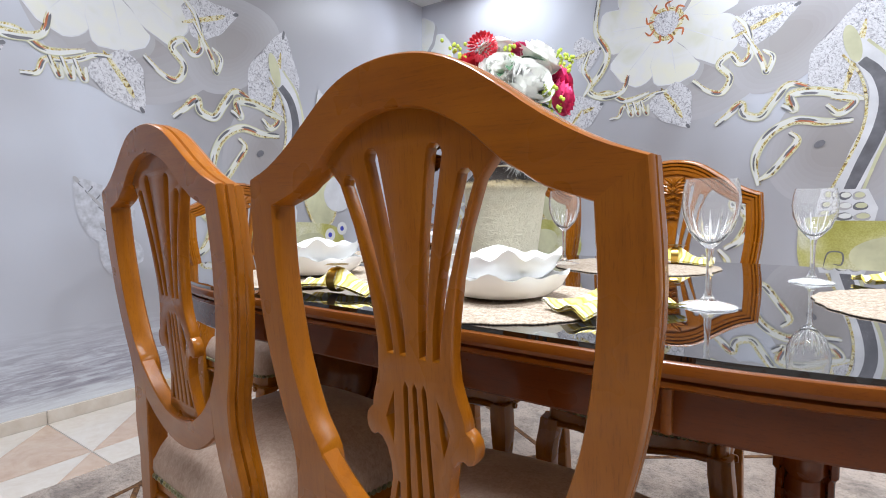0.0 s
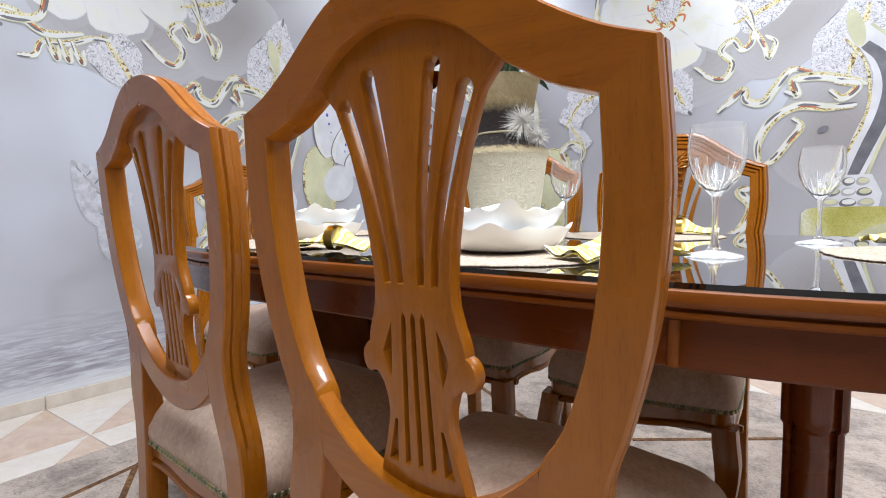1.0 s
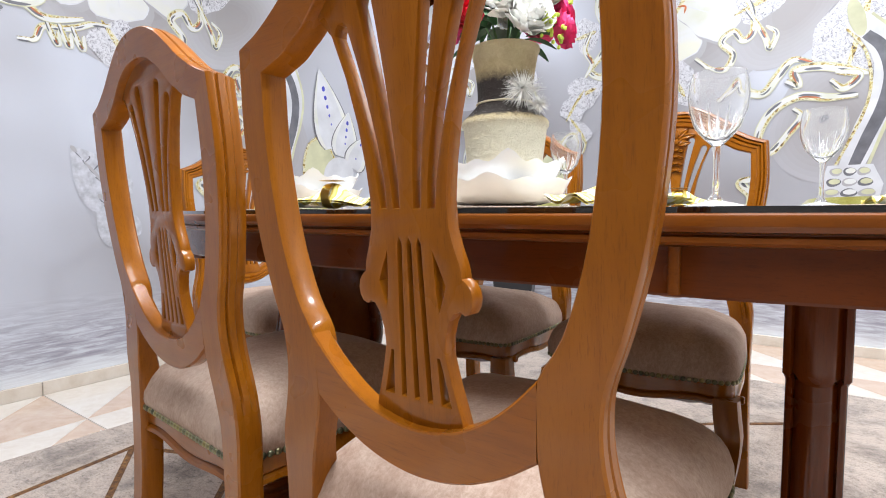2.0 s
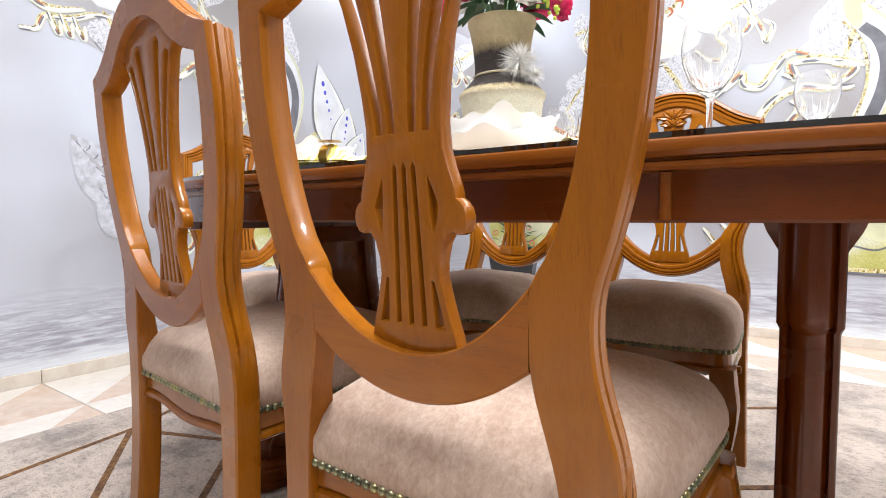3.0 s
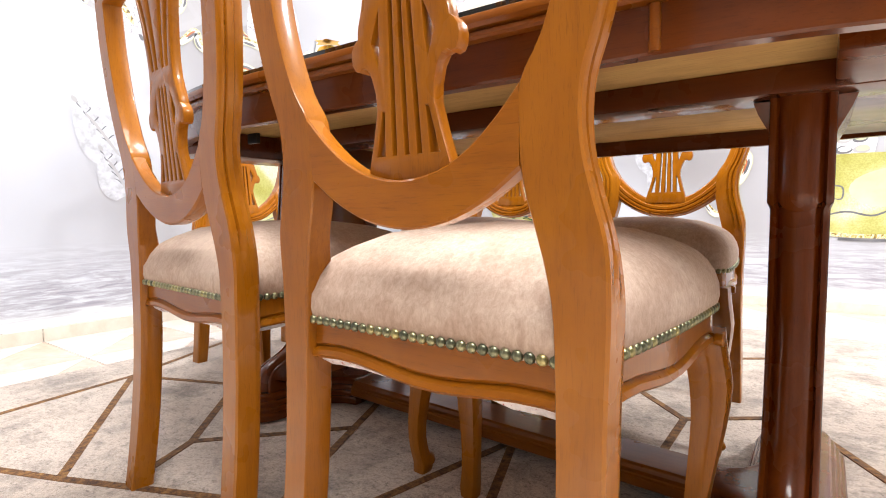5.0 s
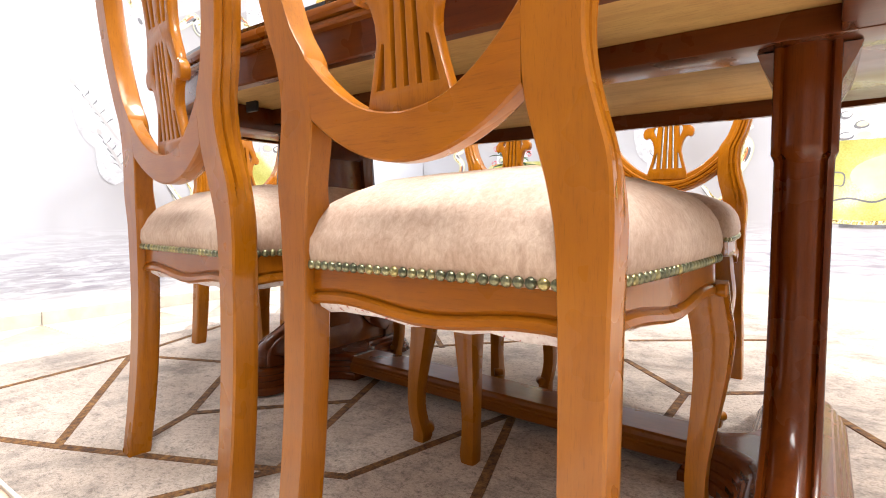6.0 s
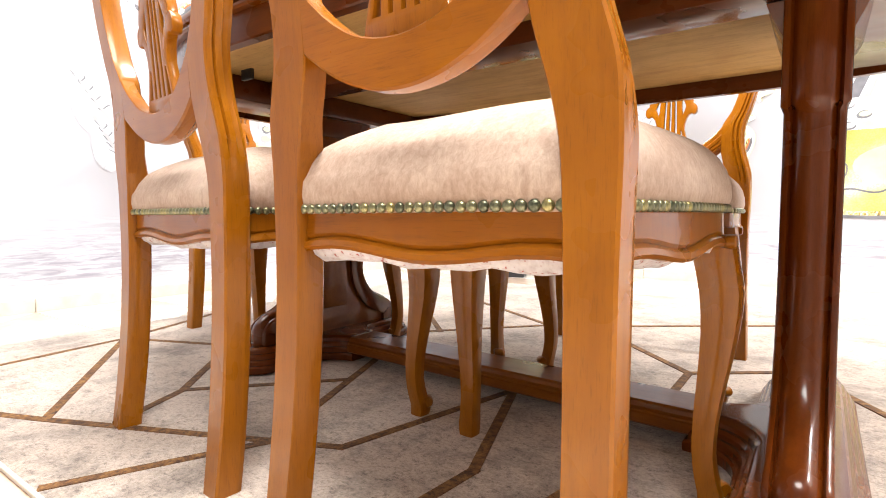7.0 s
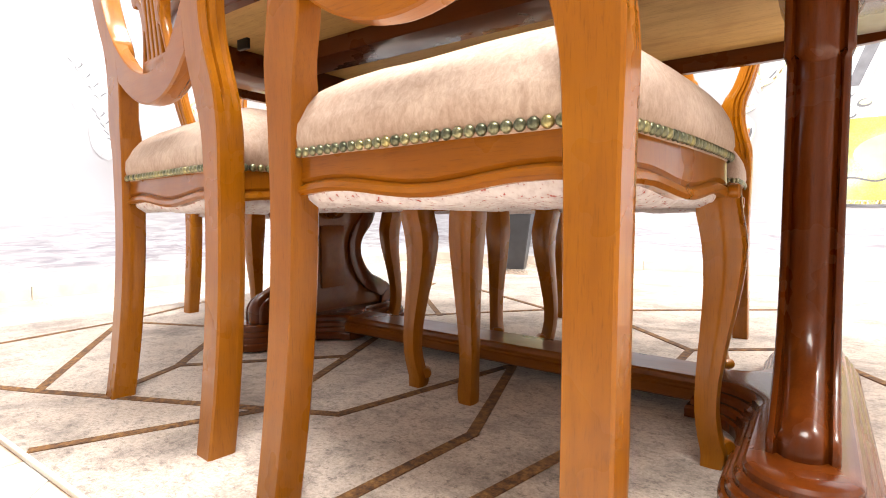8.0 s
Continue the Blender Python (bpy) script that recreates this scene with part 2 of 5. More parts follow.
def mural_ground():
    """Printed wallpaper: pale lilac-grey with soft darker clouds, a water scene at its foot."""
    n = Nodes("printed_wall_mural")
    c = n.t.nodes.new("ShaderNodeTexCoord")
    v = c.outputs["Object"]
    sep = n.add("ShaderNodeSeparateXYZ", Vector=v)
    u, z = n.math("ADD", sep.outputs[0], sep.outputs[1]), sep.outputs[2]
    cloud = n.noise(v, 0.9, 2, 0.4, 0.4)
    sky = n.ramp(cloud, [(0.3, (0.285, 0.272, 0.285)), (0.46, (0.41, 0.415, 0.46)), (0.62, (0.53, 0.555, 0.63))])
    m = n.add("ShaderNodeMapping", Vector=v)
    m.inputs["Scale"].default_value = (2.2, 2.2, 22)
    rip = n.noise(m.outputs[0], 3.0, 5, 0.6, 0.9)
    water = n.ramp(rip, [(0.34, (0.24, 0.22, 0.27)), (0.5, (0.40, 0.40, 0.46)), (0.62, (0.58, 0.61, 0.66))])
    m2 = n.add("ShaderNodeMapRange", Value=z)
    m2.inputs[1].default_value, m2.inputs[2].default_value = 0.42, 0.22
    m3 = n.add("ShaderNodeMapRange", Value=z)
    m3.inputs[1].default_value, m3.inputs[2].default_value = 0.13, 0.06
    col = n.mix(n.math("MULTIPLY", m2.outputs[0], 0.75), sky, water)
    col = n.mix(n.math("MULTIPLY", m3.outputs[0], 0.7), col, (0.80, 0.83, 0.86))
    return n.set(Base=col, Roughness=0.34, Spec=0.4)


def silver_print():
    n = Nodes("printed_silver_leaf")
    v = n.coords()
    f = n.add("ShaderNodeTexVoronoi", Vector=v, Scale=60.0).outputs["Distance"]
    g = n.noise(v, 44, 5, 0.72, 2.2)
    a = n.ramp(g, [(0.36, (0.14, 0.14, 0.16)), (0.43, (0.40, 0.40, 0.44)), (0.52, (0.64, 0.64, 0.68))])
    return n.set(Base=n.mix(0.3, a, n.ramp(f, [(0.0, (0.3, 0.3, 0.34)), (0.5, (1, 1, 1))]), "MULTIPLY"), Roughness=0.34)


def gold_print():
    n = Nodes("printed_gold_ribbon")
    v = n.coords()
    g = n.noise(v, 21, 3, 0.55, 2.6)
    return n.set(Base=n.ramp(g, [(0.35, (0.07, 0.045, 0.03)), (0.41, (0.36, 0.24, 0.05)), (0.47, (0.60, 0.52, 0.20)), (0.54, (0.70, 0.69, 0.60)), (0.60, (0.56, 0.50, 0.20)), (0.66, (0.16, 0.12, 0.08)), (0.72, (0.68, 0.67, 0.60))]), Roughness=0.34)


def petal_print():
    n = Nodes("printed_white_petal")
    g = n.noise(n.coords(), 5, 3, 0.5, 0.5)
    return n.set(Base=n.ramp(g, [(0.3, (0.60, 0.61, 0.52)), (0.5, (0.66, 0.67, 0.68)), (0.68, (0.70, 0.70, 0.60))]), Roughness=0.34)


def pot_print():
    n = Nodes("printed_yellow_pot")
    v = n.coords()
    g = n.noise(v, 4, 3, 0.5, 0.3)
    s = n.noise(v, 110, 2, 0.7)
    a = n.ramp(g, [(0.32, (0.36, 0.34, 0.07)), (0.48, (0.50, 0.49, 0.18)), (0.64, (0.66, 0.66, 0.52))])
    return n.set(Base=n.mix(0.4, a, n.ramp(s, [(0.4, (0.55, 0.52, 0.3)), (0.6, (1, 1, 1))]), "MULTIPLY"), Roughness=0.34)


MURAL, SILVER_P, GOLD_P, PETAL_P, POT_P = mural_ground(), silver_print(), gold_print(), petal_print(), pot_print()
GREY_P = plain("printed_grey_band", (0.13, 0.13, 0.15), 0.34, 0, 0.3, 12, 0)
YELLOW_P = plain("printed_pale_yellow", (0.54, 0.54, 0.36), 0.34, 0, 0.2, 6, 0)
PALE_P = plain("printed_pale_silver", (0.60, 0.61, 0.65), 0.34, 0, 0.12, 8, 0)
BLUE_P = plain("printed_blue_gem", (0.05, 0.06, 0.45), 0.34, 0, 0.3, 30, 0)
RED_P = plain("printed_copper_tip", (0.42, 0.12, 0.04), 0.34, 0, 0.4, 30, 0)
FAINT_P = plain("printed_faint_silver", (0.47, 0.48, 0.53), 0.34, 0, 0.22, 40, 0)
SHADES = [plain("printed_shade", (0.405 - 0.012 * k, 0.400 - 0.0135 * k, 0.432 - 0.017 * k), 0.34, 0, 0.02, 3, 0) for k in range(9)]
SHADE_P = plain("printed_soft_grey", (0.375, 0.37, 0.39), 0.34, 0, 0.06, 3, 0)


# ---- structure ----
def wall_piece(name, x0, x1, y0, y1, mat, label):
    return tagged(part(name, box_bm(x0, x1, y0, y1, FLOOR - 0.05, CEIL), mat, None, label, smooth=False), label, "wall", kind="structure")


wall_west = wall_piece("wall_west", WEST - 0.15, WEST, SOUTH, NORTH + 0.15, MURAL, "wall papered with pale printed floral mural")
wall_north = wall_piece("wall_north", WEST, EAST + 0.15, NORTH, NORTH + 0.15, MURAL, "wall papered with pale printed floral mural")
wall_east = wall_piece("wall_east", EAST, EAST + 0.15, SOUTH, NORTH, UNSEEN_WALL, "plain unseen wall beyond the table, dark to limit bounce light")
wall_south = wall_piece("wall_south", WEST - 0.15, EAST + 0.15, SOUTH - 0.15, SOUTH, UNSEEN_WALL, "plain unseen wall behind the camera, dark to limit bounce light")
ceiling = tagged(part("ceiling", box_bm(WEST - 0.15, EAST + 0.15, SOUTH - 0.15, NORTH + 0.15, CEIL, CEIL + 0.1), CEILING_WHITE, smooth=False),
                 "smooth white ceiling with recessed lights", "ceiling", kind="structure")
floor = tagged(part("floor", box_bm(WEST - 0.15, EAST + 0.15, SOUTH - 0.15, NORTH + 0.15, FLOOR - 0.06, FLOOR - 0.004), GROUT, smooth=False),
               "cream and pink marble tiled floor", "floor", kind="structure")

for x, y, w, wide in LAMPS:
    lamp = thing("ceiling_light", "round white recessed ceiling light, lit, added out of view", "light", "ceiling lights", m=pose(x, y, CEIL))
    v, f = lathe([(0.0, -0.001), (wide * 0.515, -0.001), (wide * 0.522, -0.012), (wide * 0.545, -0.012), (wide * 0.552, 0.0)], 40)
    link_mesh("rim", v, f, CEILING_WHITE, lamp)
    data = bpy.data.lights.new("ceiling_lamp", "AREA")
    data.shape, data.size, data.energy, data.color = "DISK", wide, w, (0.94, 0.97, 1.0)
    glow = new("lamp", data)
    glow.parent = lamp
    glow.location = (0, 0, -0.02)


# ---- mural print, laid flat on both papered walls ----
LAYER = [0.0]


def mural_place(wall):
    """Maps the print's (u, z) to the wall, each shape a little over the last."""
    def f(u, z, d):
        return (WEST + d, u, z) if wall == "west" else (u - 1.96, NORTH - d, z)
    return f


def flat(name, path, mat, parent, put):
    LAYER[0] += 0.00002
    d = 0.001 + LAYER[0]
    bm = bmesh.new()
    vs = [bm.verts.new(put(u, z, d)) for u, z in path]
    bm.faces.new(vs)
    bmesh.ops.triangulate(bm, faces=bm.faces[:])
    return part(name, bm, mat, parent, smooth=False)


def ribbon(name, pts, w, mat, parent, put, taper=0.25, n=7):
    LAYER[0] += 0.00002
    d = 0.001 + LAYER[0]
    line = spline([(u, z, 0) for u, z in pts], n)
    vs, fs = [], []
    for i, p in enumerate(line):
        q = (line[min(i + 1, len(line) - 1)] - line[max(i - 1, 0)]).normalized()
        k = i / (len(line) - 1)
        h = w / 2 * (taper + (1 - taper) * min(1, 4 * k, 4 * (1 - k)) ** 0.7)
        vs += [put(p.x - q.y * h, p.y + q.x * h, d), put(p.x + q.y * h, p.y - q.x * h, d)]
        if i:
            fs.append((2 * i - 2, 2 * i - 1, 2 * i + 1, 2 * i))
    return link_mesh(name, vs, fs, mat, parent, smooth=False)


def leaf_path(base, tip, half, n=14, lobes=0.06):
    b, t = Vector(base), Vector(tip)
    ax = t - b
    sd = Vector((-ax.y, ax.x)).normalized()
    out = []
    for s in (1, -1):
        for i in range(n + 1):
            k = i / n if s == 1 else 1 - i / n
            h = half * 1.2 * math.sin(math.pi * min(1, k ** 0.58)) ** 0.85 * (1 + lobes * math.sin(k * 15 + s))
            out.append(b + ax * k + sd * s * h)
    return [(p.x, p.y) for p in out[1:-1]]


def petal_path(base, tip, half, n=16):
    b, t = Vector(base), Vector(tip)
    ax = t - b
    sd = Vector((-ax.y, ax.x)).normalized()
    out = []
    for s in (1, -1):
        for i in range(n + 1):
            k = i / n if s == 1 else 1 - i / n
            h = half * (0.12 + 0.88 * k ** 0.8) * math.sqrt(max(0.0, 1 - k ** 7)) * (1 + 0.05 * math.sin(k * 17 + s * 2))
            out.append(b + ax * (k - 0.03 * (k > 0.8) * math.cos(s * 3)) + sd * s * h)
    return [(p.x, p.y) for p in out[1:-1]]


def gold(pts, w, parent, put):
    """A glossy ribbon: pale body, gold edge, dark and copper streaks along it."""
    line = [(q.x, q.y) for q in spline([(u, z, 0) for u, z in pts], 4)]

    def shifted(off, i0, i1):
        out = []
        for i in range(i0, i1):
            p, q = Vector(line[max(i - 1, 0)]), Vector(line[min(i + 1, len(line) - 1)])
            d = (q - p).normalized()
            out.append((line[i][0] - d.y * off, line[i][1] + d.x * off))
        return out
    n = len(line)
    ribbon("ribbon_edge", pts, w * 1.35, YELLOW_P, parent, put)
    ribbon("ribbon_light", pts, w * 1.08, PETAL_P, parent, put)
    ribbon("ribbon_gold", shifted(w * 0.36, 0, n), w * 0.34, GOLD_P, parent, put, 0.2, 3)
    k = 0
    while k + 3 < n:
        run = 4 + (k * 7) % 5
        ribbon("ribbon_dark", shifted(w * (-0.12 if k % 2 else -0.30), k, min(n, k + run)), w * (0.38 if k % 3 else 0.26), GREY_P, parent, put, 0.05, 3)
        if k % 4 == 1:
            ribbon("ribbon_copper", shifted(w * 0.14, k, min(n, k + 4)), w * 0.24, RED_P, parent, put, 0.1, 3)
        k += run + 1


def ellipse(cu, cz, a, b, turn=0.0, n=26, wob=0.0, ph=0.0):
    out = []
    for i in range(n):
        t = 2 * math.pi * i / n
        k = 1 + wob * math.sin(3 * t + ph)
        x, y = a * k * math.cos(t), b * k * math.sin(t)
        out.append((cu + x * math.cos(turn) - y * math.sin(turn), cz + x * math.sin(turn) + y * math.cos(turn)))
    return out


def motif(parent, wall, du, lo, hi, butterfly=True):
    base_put = mural_place(wall)
    LAYER[0] = 0.0 if du == 0 else 0.00001

    def put(u, z, d):
        return base_put(min(max(u + du, lo), hi), min(z, CEIL - 0.01), d)
    # soft printed shade behind the blossom and the leaves
    for cu, cz, a, b, turn in ((1.26, 1.86, 0.52, 0.40, -0.3), (1.78, 1.84, 0.34, 0.24, 0.6), (2.0, 1.22, 0.30, 0.34, 0.2)):
        for k, m in enumerate(SHADES):
            f = 1 - 0.085 * k
            flat("print_shade", ellipse(cu, cz, a * f, b * f, turn, 40, 0.07, cu * 5), m, parent, put)
    # blossom
    for k in range(7):
        a = k * 2 * math.pi / 7 + 0.42
        r = 0.40 + 0.03 * math.sin(k * 2.3)
        c = (1.14, 2.04)
        tip = (c[0] + r * math.cos(a), c[1] + r * math.sin(a))
        flat("petal_shade", petal_path((c[0] + 0.012, c[1] - 0.012), (tip[0] + 0.025, tip[1] - 0.03), 0.185), SHADE_P, parent, put)
        flat("petal_rim", petal_path(c, tip, 0.183), PALE_P, parent, put)
        flat("petal", petal_path(c, (c[0] + (tip[0] - c[0]) * 0.985, c[1] + (tip[1] - c[1]) * 0.985), 0.178), PETAL_P, parent, put)
        ribbon("petal_vein", [c, ((c[0] + tip[0]) / 2 + 0.004, (c[1] + tip[1]) / 2), (c[0] + (tip[0] - c[0]) * 0.85, c[1] + (tip[1] - c[1]) * 0.85)], 0.005, PALE_P, parent, put)
    flat("blossom_heart", ellipse(1.14, 2.04, 0.10, 0.10, wob=0.08), GOLD_P, parent, put)
    flat("blossom_beads", ellipse(1.14, 2.04, 0.075, 0.075, wob=0.06), SILVER_P, parent, put)
    for k in range(9):
        a = k * 0.7
        ribbon("stamen", [(1.14 + 0.07 * math.cos(a), 2.04 + 0.07 * math.sin(a)), (1.14 + 0.11 * math.cos(a + 0.2), 2.04 + 0.11 * math.sin(a + 0.2)),
                          (1.14 + 0.13 * math.cos(a - 0.1), 2.04 + 0.13 * math.sin(a - 0.1))], 0.012, RED_P, parent, put, n=4)
    # silver leaves with soft printed shade under them
    for b, t, h in (((1.50, 1.88), (1.83, 2.01), 0.085), ((1.12, 1.65), (1.29, 1.39), 0.10), ((2.02, 1.46), (2.14, 2.0), 0.16),
                    ((1.17, 0.80), (0.97, 1.07), 0.10), ((0.55, 1.92), (0.74, 1.96), 0.10), ((0.50, 1.52), (0.76, 1.60), 0.10), ((1.20, 0.62), (1.07, 0.86), 0.08)):
        faint = b[1] < 1.0
        flat("silver_leaf", leaf_path(b, t, h, 14, 0.0 if faint else 0.06), FAINT_P if faint else SILVER_P, parent, put)
        if faint:
            for q in range(9):
                k0, sd = 0.25 + 0.07 * q, (-1, 1)[q % 2]
                c0 = (b[0] + (t[0] - b[0]) * k0, b[1] + (t[1] - b[1]) * k0)
                ribbon("sketch_stroke", [c0, (c0[0] + 0.02 * sd, c0[1] + 0.022), (c0[0] + 0.045 * sd * (1.1 - k0), c0[1] + 0.03)], 0.005, GREY_P, parent, put, 0.2, 4)
        ribbon("leaf_vein", [b, ((b[0] + t[0]) / 2 + 0.006, (b[1] + t[1]) / 2), (b[0] + (t[0] - b[0]) * 0.75, b[1] + (t[1] - b[1]) * 0.75)], 0.014 if faint else 0.026, SHADE_P if faint else GOLD_P, parent, put)
        ribbon("leaf_tip", [(b[0] + (t[0] - b[0]) * 0.9, b[1] + (t[1] - b[1]) * 0.9), t], 0.018, SHADE_P if faint else GREY_P, parent, put)
    # gold tendrils
    gold([(0.80, 1.49), (0.86, 1.50), (0.89, 1.56), (0.96, 1.57), (1.02, 1.59), (1.08, 1.62), (1.16, 1.63)], 0.022, parent, put)
    for u in (0.905, 0.95, 1.0):
        gold([(u, 1.59), (u + 0.02, 1.53), (u + 0.04, 1.50), (u + 0.045, 1.56)], 0.02, parent, put)
    gold([(1.30, 1.67), (1.38, 1.60), (1.46, 1.58), (1.50, 1.66), (1.44, 1.74), (1.50, 1.79), (1.55, 1.73), (1.60, 1.78), (1.58, 1.92), (1.52, 2.0)], 0.03, parent, put)
    gold([(1.56, 1.90), (1.62, 1.80), (1.66, 1.72), (1.68, 1.66), (1.71, 1.74), (1.66, 1.79)], 0.024, parent, put)
    gold([(0.70, 1.66), (0.80, 1.66), (0.90, 1.60), (1.05, 1.63)], 0.026, parent, put)
    gold([(0.72, 2.30), (0.70, 2.08), (0.78, 1.92), (0.74, 1.80), (0.66, 1.70), (0.75, 1.64), (0.88, 1.66), (0.92, 1.76)], 0.034, parent, put)
    gold([(0.66, 1.95), (0.62, 1.84), (0.67, 1.74), (0.62, 1.66)], 0.026, parent, put)
    gold([(1.43, 1.39), (1.49, 1.44), (1.56, 1.50), (1.58, 1.44), (1.66, 1.42), (1.72, 1.50), (1.79, 1.58), (1.88, 1.55)], 0.036, parent, put)
    gold([(1.76, 1.47), (1.82, 1.44), (1.80, 1.52), (1.90, 1.53), (2.02, 1.50), (2.12, 1.46)], 0.036, parent, put)
    gold([(1.96, 1.45), (2.02, 1.40), (2.08, 1.46), (1.98, 1.49)], 0.03, parent, put)
    gold([(2.08, 1.36), (1.96, 1.36), (1.82, 1.38), (1.70, 1.31), (1.64, 1.18), (1.66, 1.03)], 0.036, parent, put)
    gold([(1.80, 1.32), (1.84, 1.27), (1.78, 1.18), (1.72, 1.10), (1.66, 1.06)], 0.03, parent, put)
    gold([(1.50, 0.66), (1.58, 0.72), (1.62, 0.84), (1.56, 0.92), (1.64, 0.95)], 0.04, parent, put)
    gold([(1.38, 0.62), (1.46, 0.52), (1.52, 0.58), (1.47, 0.66)], 0.03, parent, put)
    flat("speck", ellipse(1.94, 1.245, 0.028, 0.018, 0.5, 9), GREY_P, parent, put)
    # yellow bodies, silver neck, ringed pot
    flat("oval_rim", ellipse(2.40, 1.02, 0.15, 0.24, 0.1), GOLD_P, parent, put)
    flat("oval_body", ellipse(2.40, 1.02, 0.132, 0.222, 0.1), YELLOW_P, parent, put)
    ribbon("neck", [(2.05, 1.74), (2.14, 1.66), (2.20, 1.50), (2.18, 1.32), (2.12, 1.16), (2.06, 0.98)], 0.125, PALE_P, parent, put, 0.8)
    ribbon("neck_band", [(2.10, 1.66), (2.17, 1.58), (2.205, 1.45), (2.185, 1.30), (2.12, 1.12), (2.07, 0.98)], 0.056, GREY_P, parent, put, 0.8)
    ribbon("neck_edge", [(2.02, 1.70), (2.10, 1.58), (2.13, 1.42), (2.11, 1.28), (2.05, 1.12), (1.99, 0.98)], 0.014, GOLD_P, parent, put, 0.8)
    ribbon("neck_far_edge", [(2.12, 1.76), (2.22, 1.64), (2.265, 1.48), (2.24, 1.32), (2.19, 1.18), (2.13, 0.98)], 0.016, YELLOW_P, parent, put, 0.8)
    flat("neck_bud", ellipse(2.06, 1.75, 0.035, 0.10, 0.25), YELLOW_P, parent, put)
    flat("pot_collar", [(1.965, 1.0), (2.155, 1.0), (2.20, 0.90), (2.185, 0.82), (1.93, 0.82), (1.945, 0.93)], PALE_P, parent, put)
    for row in range(3):
        z, half = 0.965 - 0.055 * row, 0.09 + 0.014 * row
        for c in range(3):
            u = 2.06 + half * (c - 1) * 0.64
            flat("collar_cell", ellipse(u, z, half * 0.31, 0.022, 0.06, 16, 0.06, c + row), GREY_P if (c + row) % 2 else SHADE_P, parent, put)
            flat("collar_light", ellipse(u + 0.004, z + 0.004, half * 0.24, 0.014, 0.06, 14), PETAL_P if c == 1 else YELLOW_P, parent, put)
    pot = [(1.86, 0.80), (1.93, 0.83), (2.30, 0.83), (2.55, 0.78), (2.60, 0.62), (2.50, 0.46), (2.40, 0.41), (2.0, 0.41), (1.92, 0.48), (1.865, 0.62)]
    flat("pot_body", [tuple(p)[:2] for p in spline([(a, b, 0) for a, b in pot + pot[:1]], 4)[:-1]], POT_P, parent, put)
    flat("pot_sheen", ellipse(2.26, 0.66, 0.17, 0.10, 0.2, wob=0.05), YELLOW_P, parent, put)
    ribbon("pot_scroll", [(1.98, 0.58), (2.0, 0.66), (2.06, 0.66), (2.06, 0.60), (2.02, 0.60)], 0.008, GREY_P, parent, put)
    ribbon("pot_twig", [(1.96, 0.50), (2.08, 0.53), (2.2, 0.51), (2.32, 0.58)], 0.010, GREY_P, parent, put)
    ribbon("pot_foot", [(1.93, 0.415), (2.2, 0.40), (2.47, 0.415)], 0.022, GOLD_P, parent, put, 0.9)
    ribbon("pot_foot_dark", [(2.05, 0.385), (2.2, 0.382), (2.3, 0.385)], 0.016, GREY_P, parent, put, 0.9)
    if not butterfly:
        for b, t, h in (((2.47, 1.38), (2.60, 1.58), 0.075), ((2.62, 1.22), (2.50, 1.40), 0.06)):
            flat("silver_leaf", leaf_path(b, t, h), SILVER_P, parent, put)
            ribbon("leaf_vein", [b, ((b[0] + t[0]) / 2, (b[1] + t[1]) / 2 + 0.01), t], 0.02, GOLD_P, parent, put)
        gold([(2.42, 1.02), (2.48, 1.12), (2.44, 1.22), (2.52, 1.28), (2.60, 1.22), (2.56, 1.10)], 0.03, parent, put)
        return
    # butterfly with blue gems
    for tip, b, h, gems in (((2.40, 1.70), (2.55, 1.17), 0.11, 5), ((2.66, 1.46), (2.60, 1.12), 0.085, 4), ((2.80, 1.30), (2.68, 1.06), 0.07, 2)):
        flat("wing_edge", leaf_path(b, tip, h + 0.02, 14, 0.0), GREY_P, parent, put)
        flat("wing_rim", leaf_path(b, tip, h + 0.012, 14, 0.0), PETAL_P, parent, put)
        flat("wing", leaf_path(b, tip, h - 0.015, 14, 0.0), PALE_P, parent, put)
        for g in range(gems):
            k = 0.35 + 0.42 * g / max(1, gems - 1)
            flat("gem", ellipse(b[0] + (tip[0] - b[0]) * k, b[1] + (tip[1] - b[1]) * k, 0.006 + 0.002 * g, 0.008 + 0.0025 * g, n=10), BLUE_P, parent, put)
    flat("butterfly_body", ellipse(2.56, 1.02, 0.14, 0.12, 0.4), PALE_P, parent, put)
    for u, z in ((2.47, 0.74), (2.58, 0.78)):
        flat("gem_ring", ellipse(u, z, 0.045, 0.045, n=16), PETAL_P, parent, put)
        flat("gem", ellipse(u, z, 0.017, 0.017, n=12), BLUE_P, parent, put)


mural_west = thing("mural_print", "flat printed mural of white blossoms and gold tendrils", "mural", kind="structure")
motif(mural_west, "west", 0.0, SOUTH, NORTH - 0.002)
mural_north = thing("mural_print", "flat printed mural of white blossoms, silver leaves and yellow pot", "mural", kind="structure")
motif(mural_north, "north", 0.0, WEST + 1.962, EAST + 1.96)
motif(mural_north, "north", -1.98, WEST + 1.962, EAST + 1.96, False)

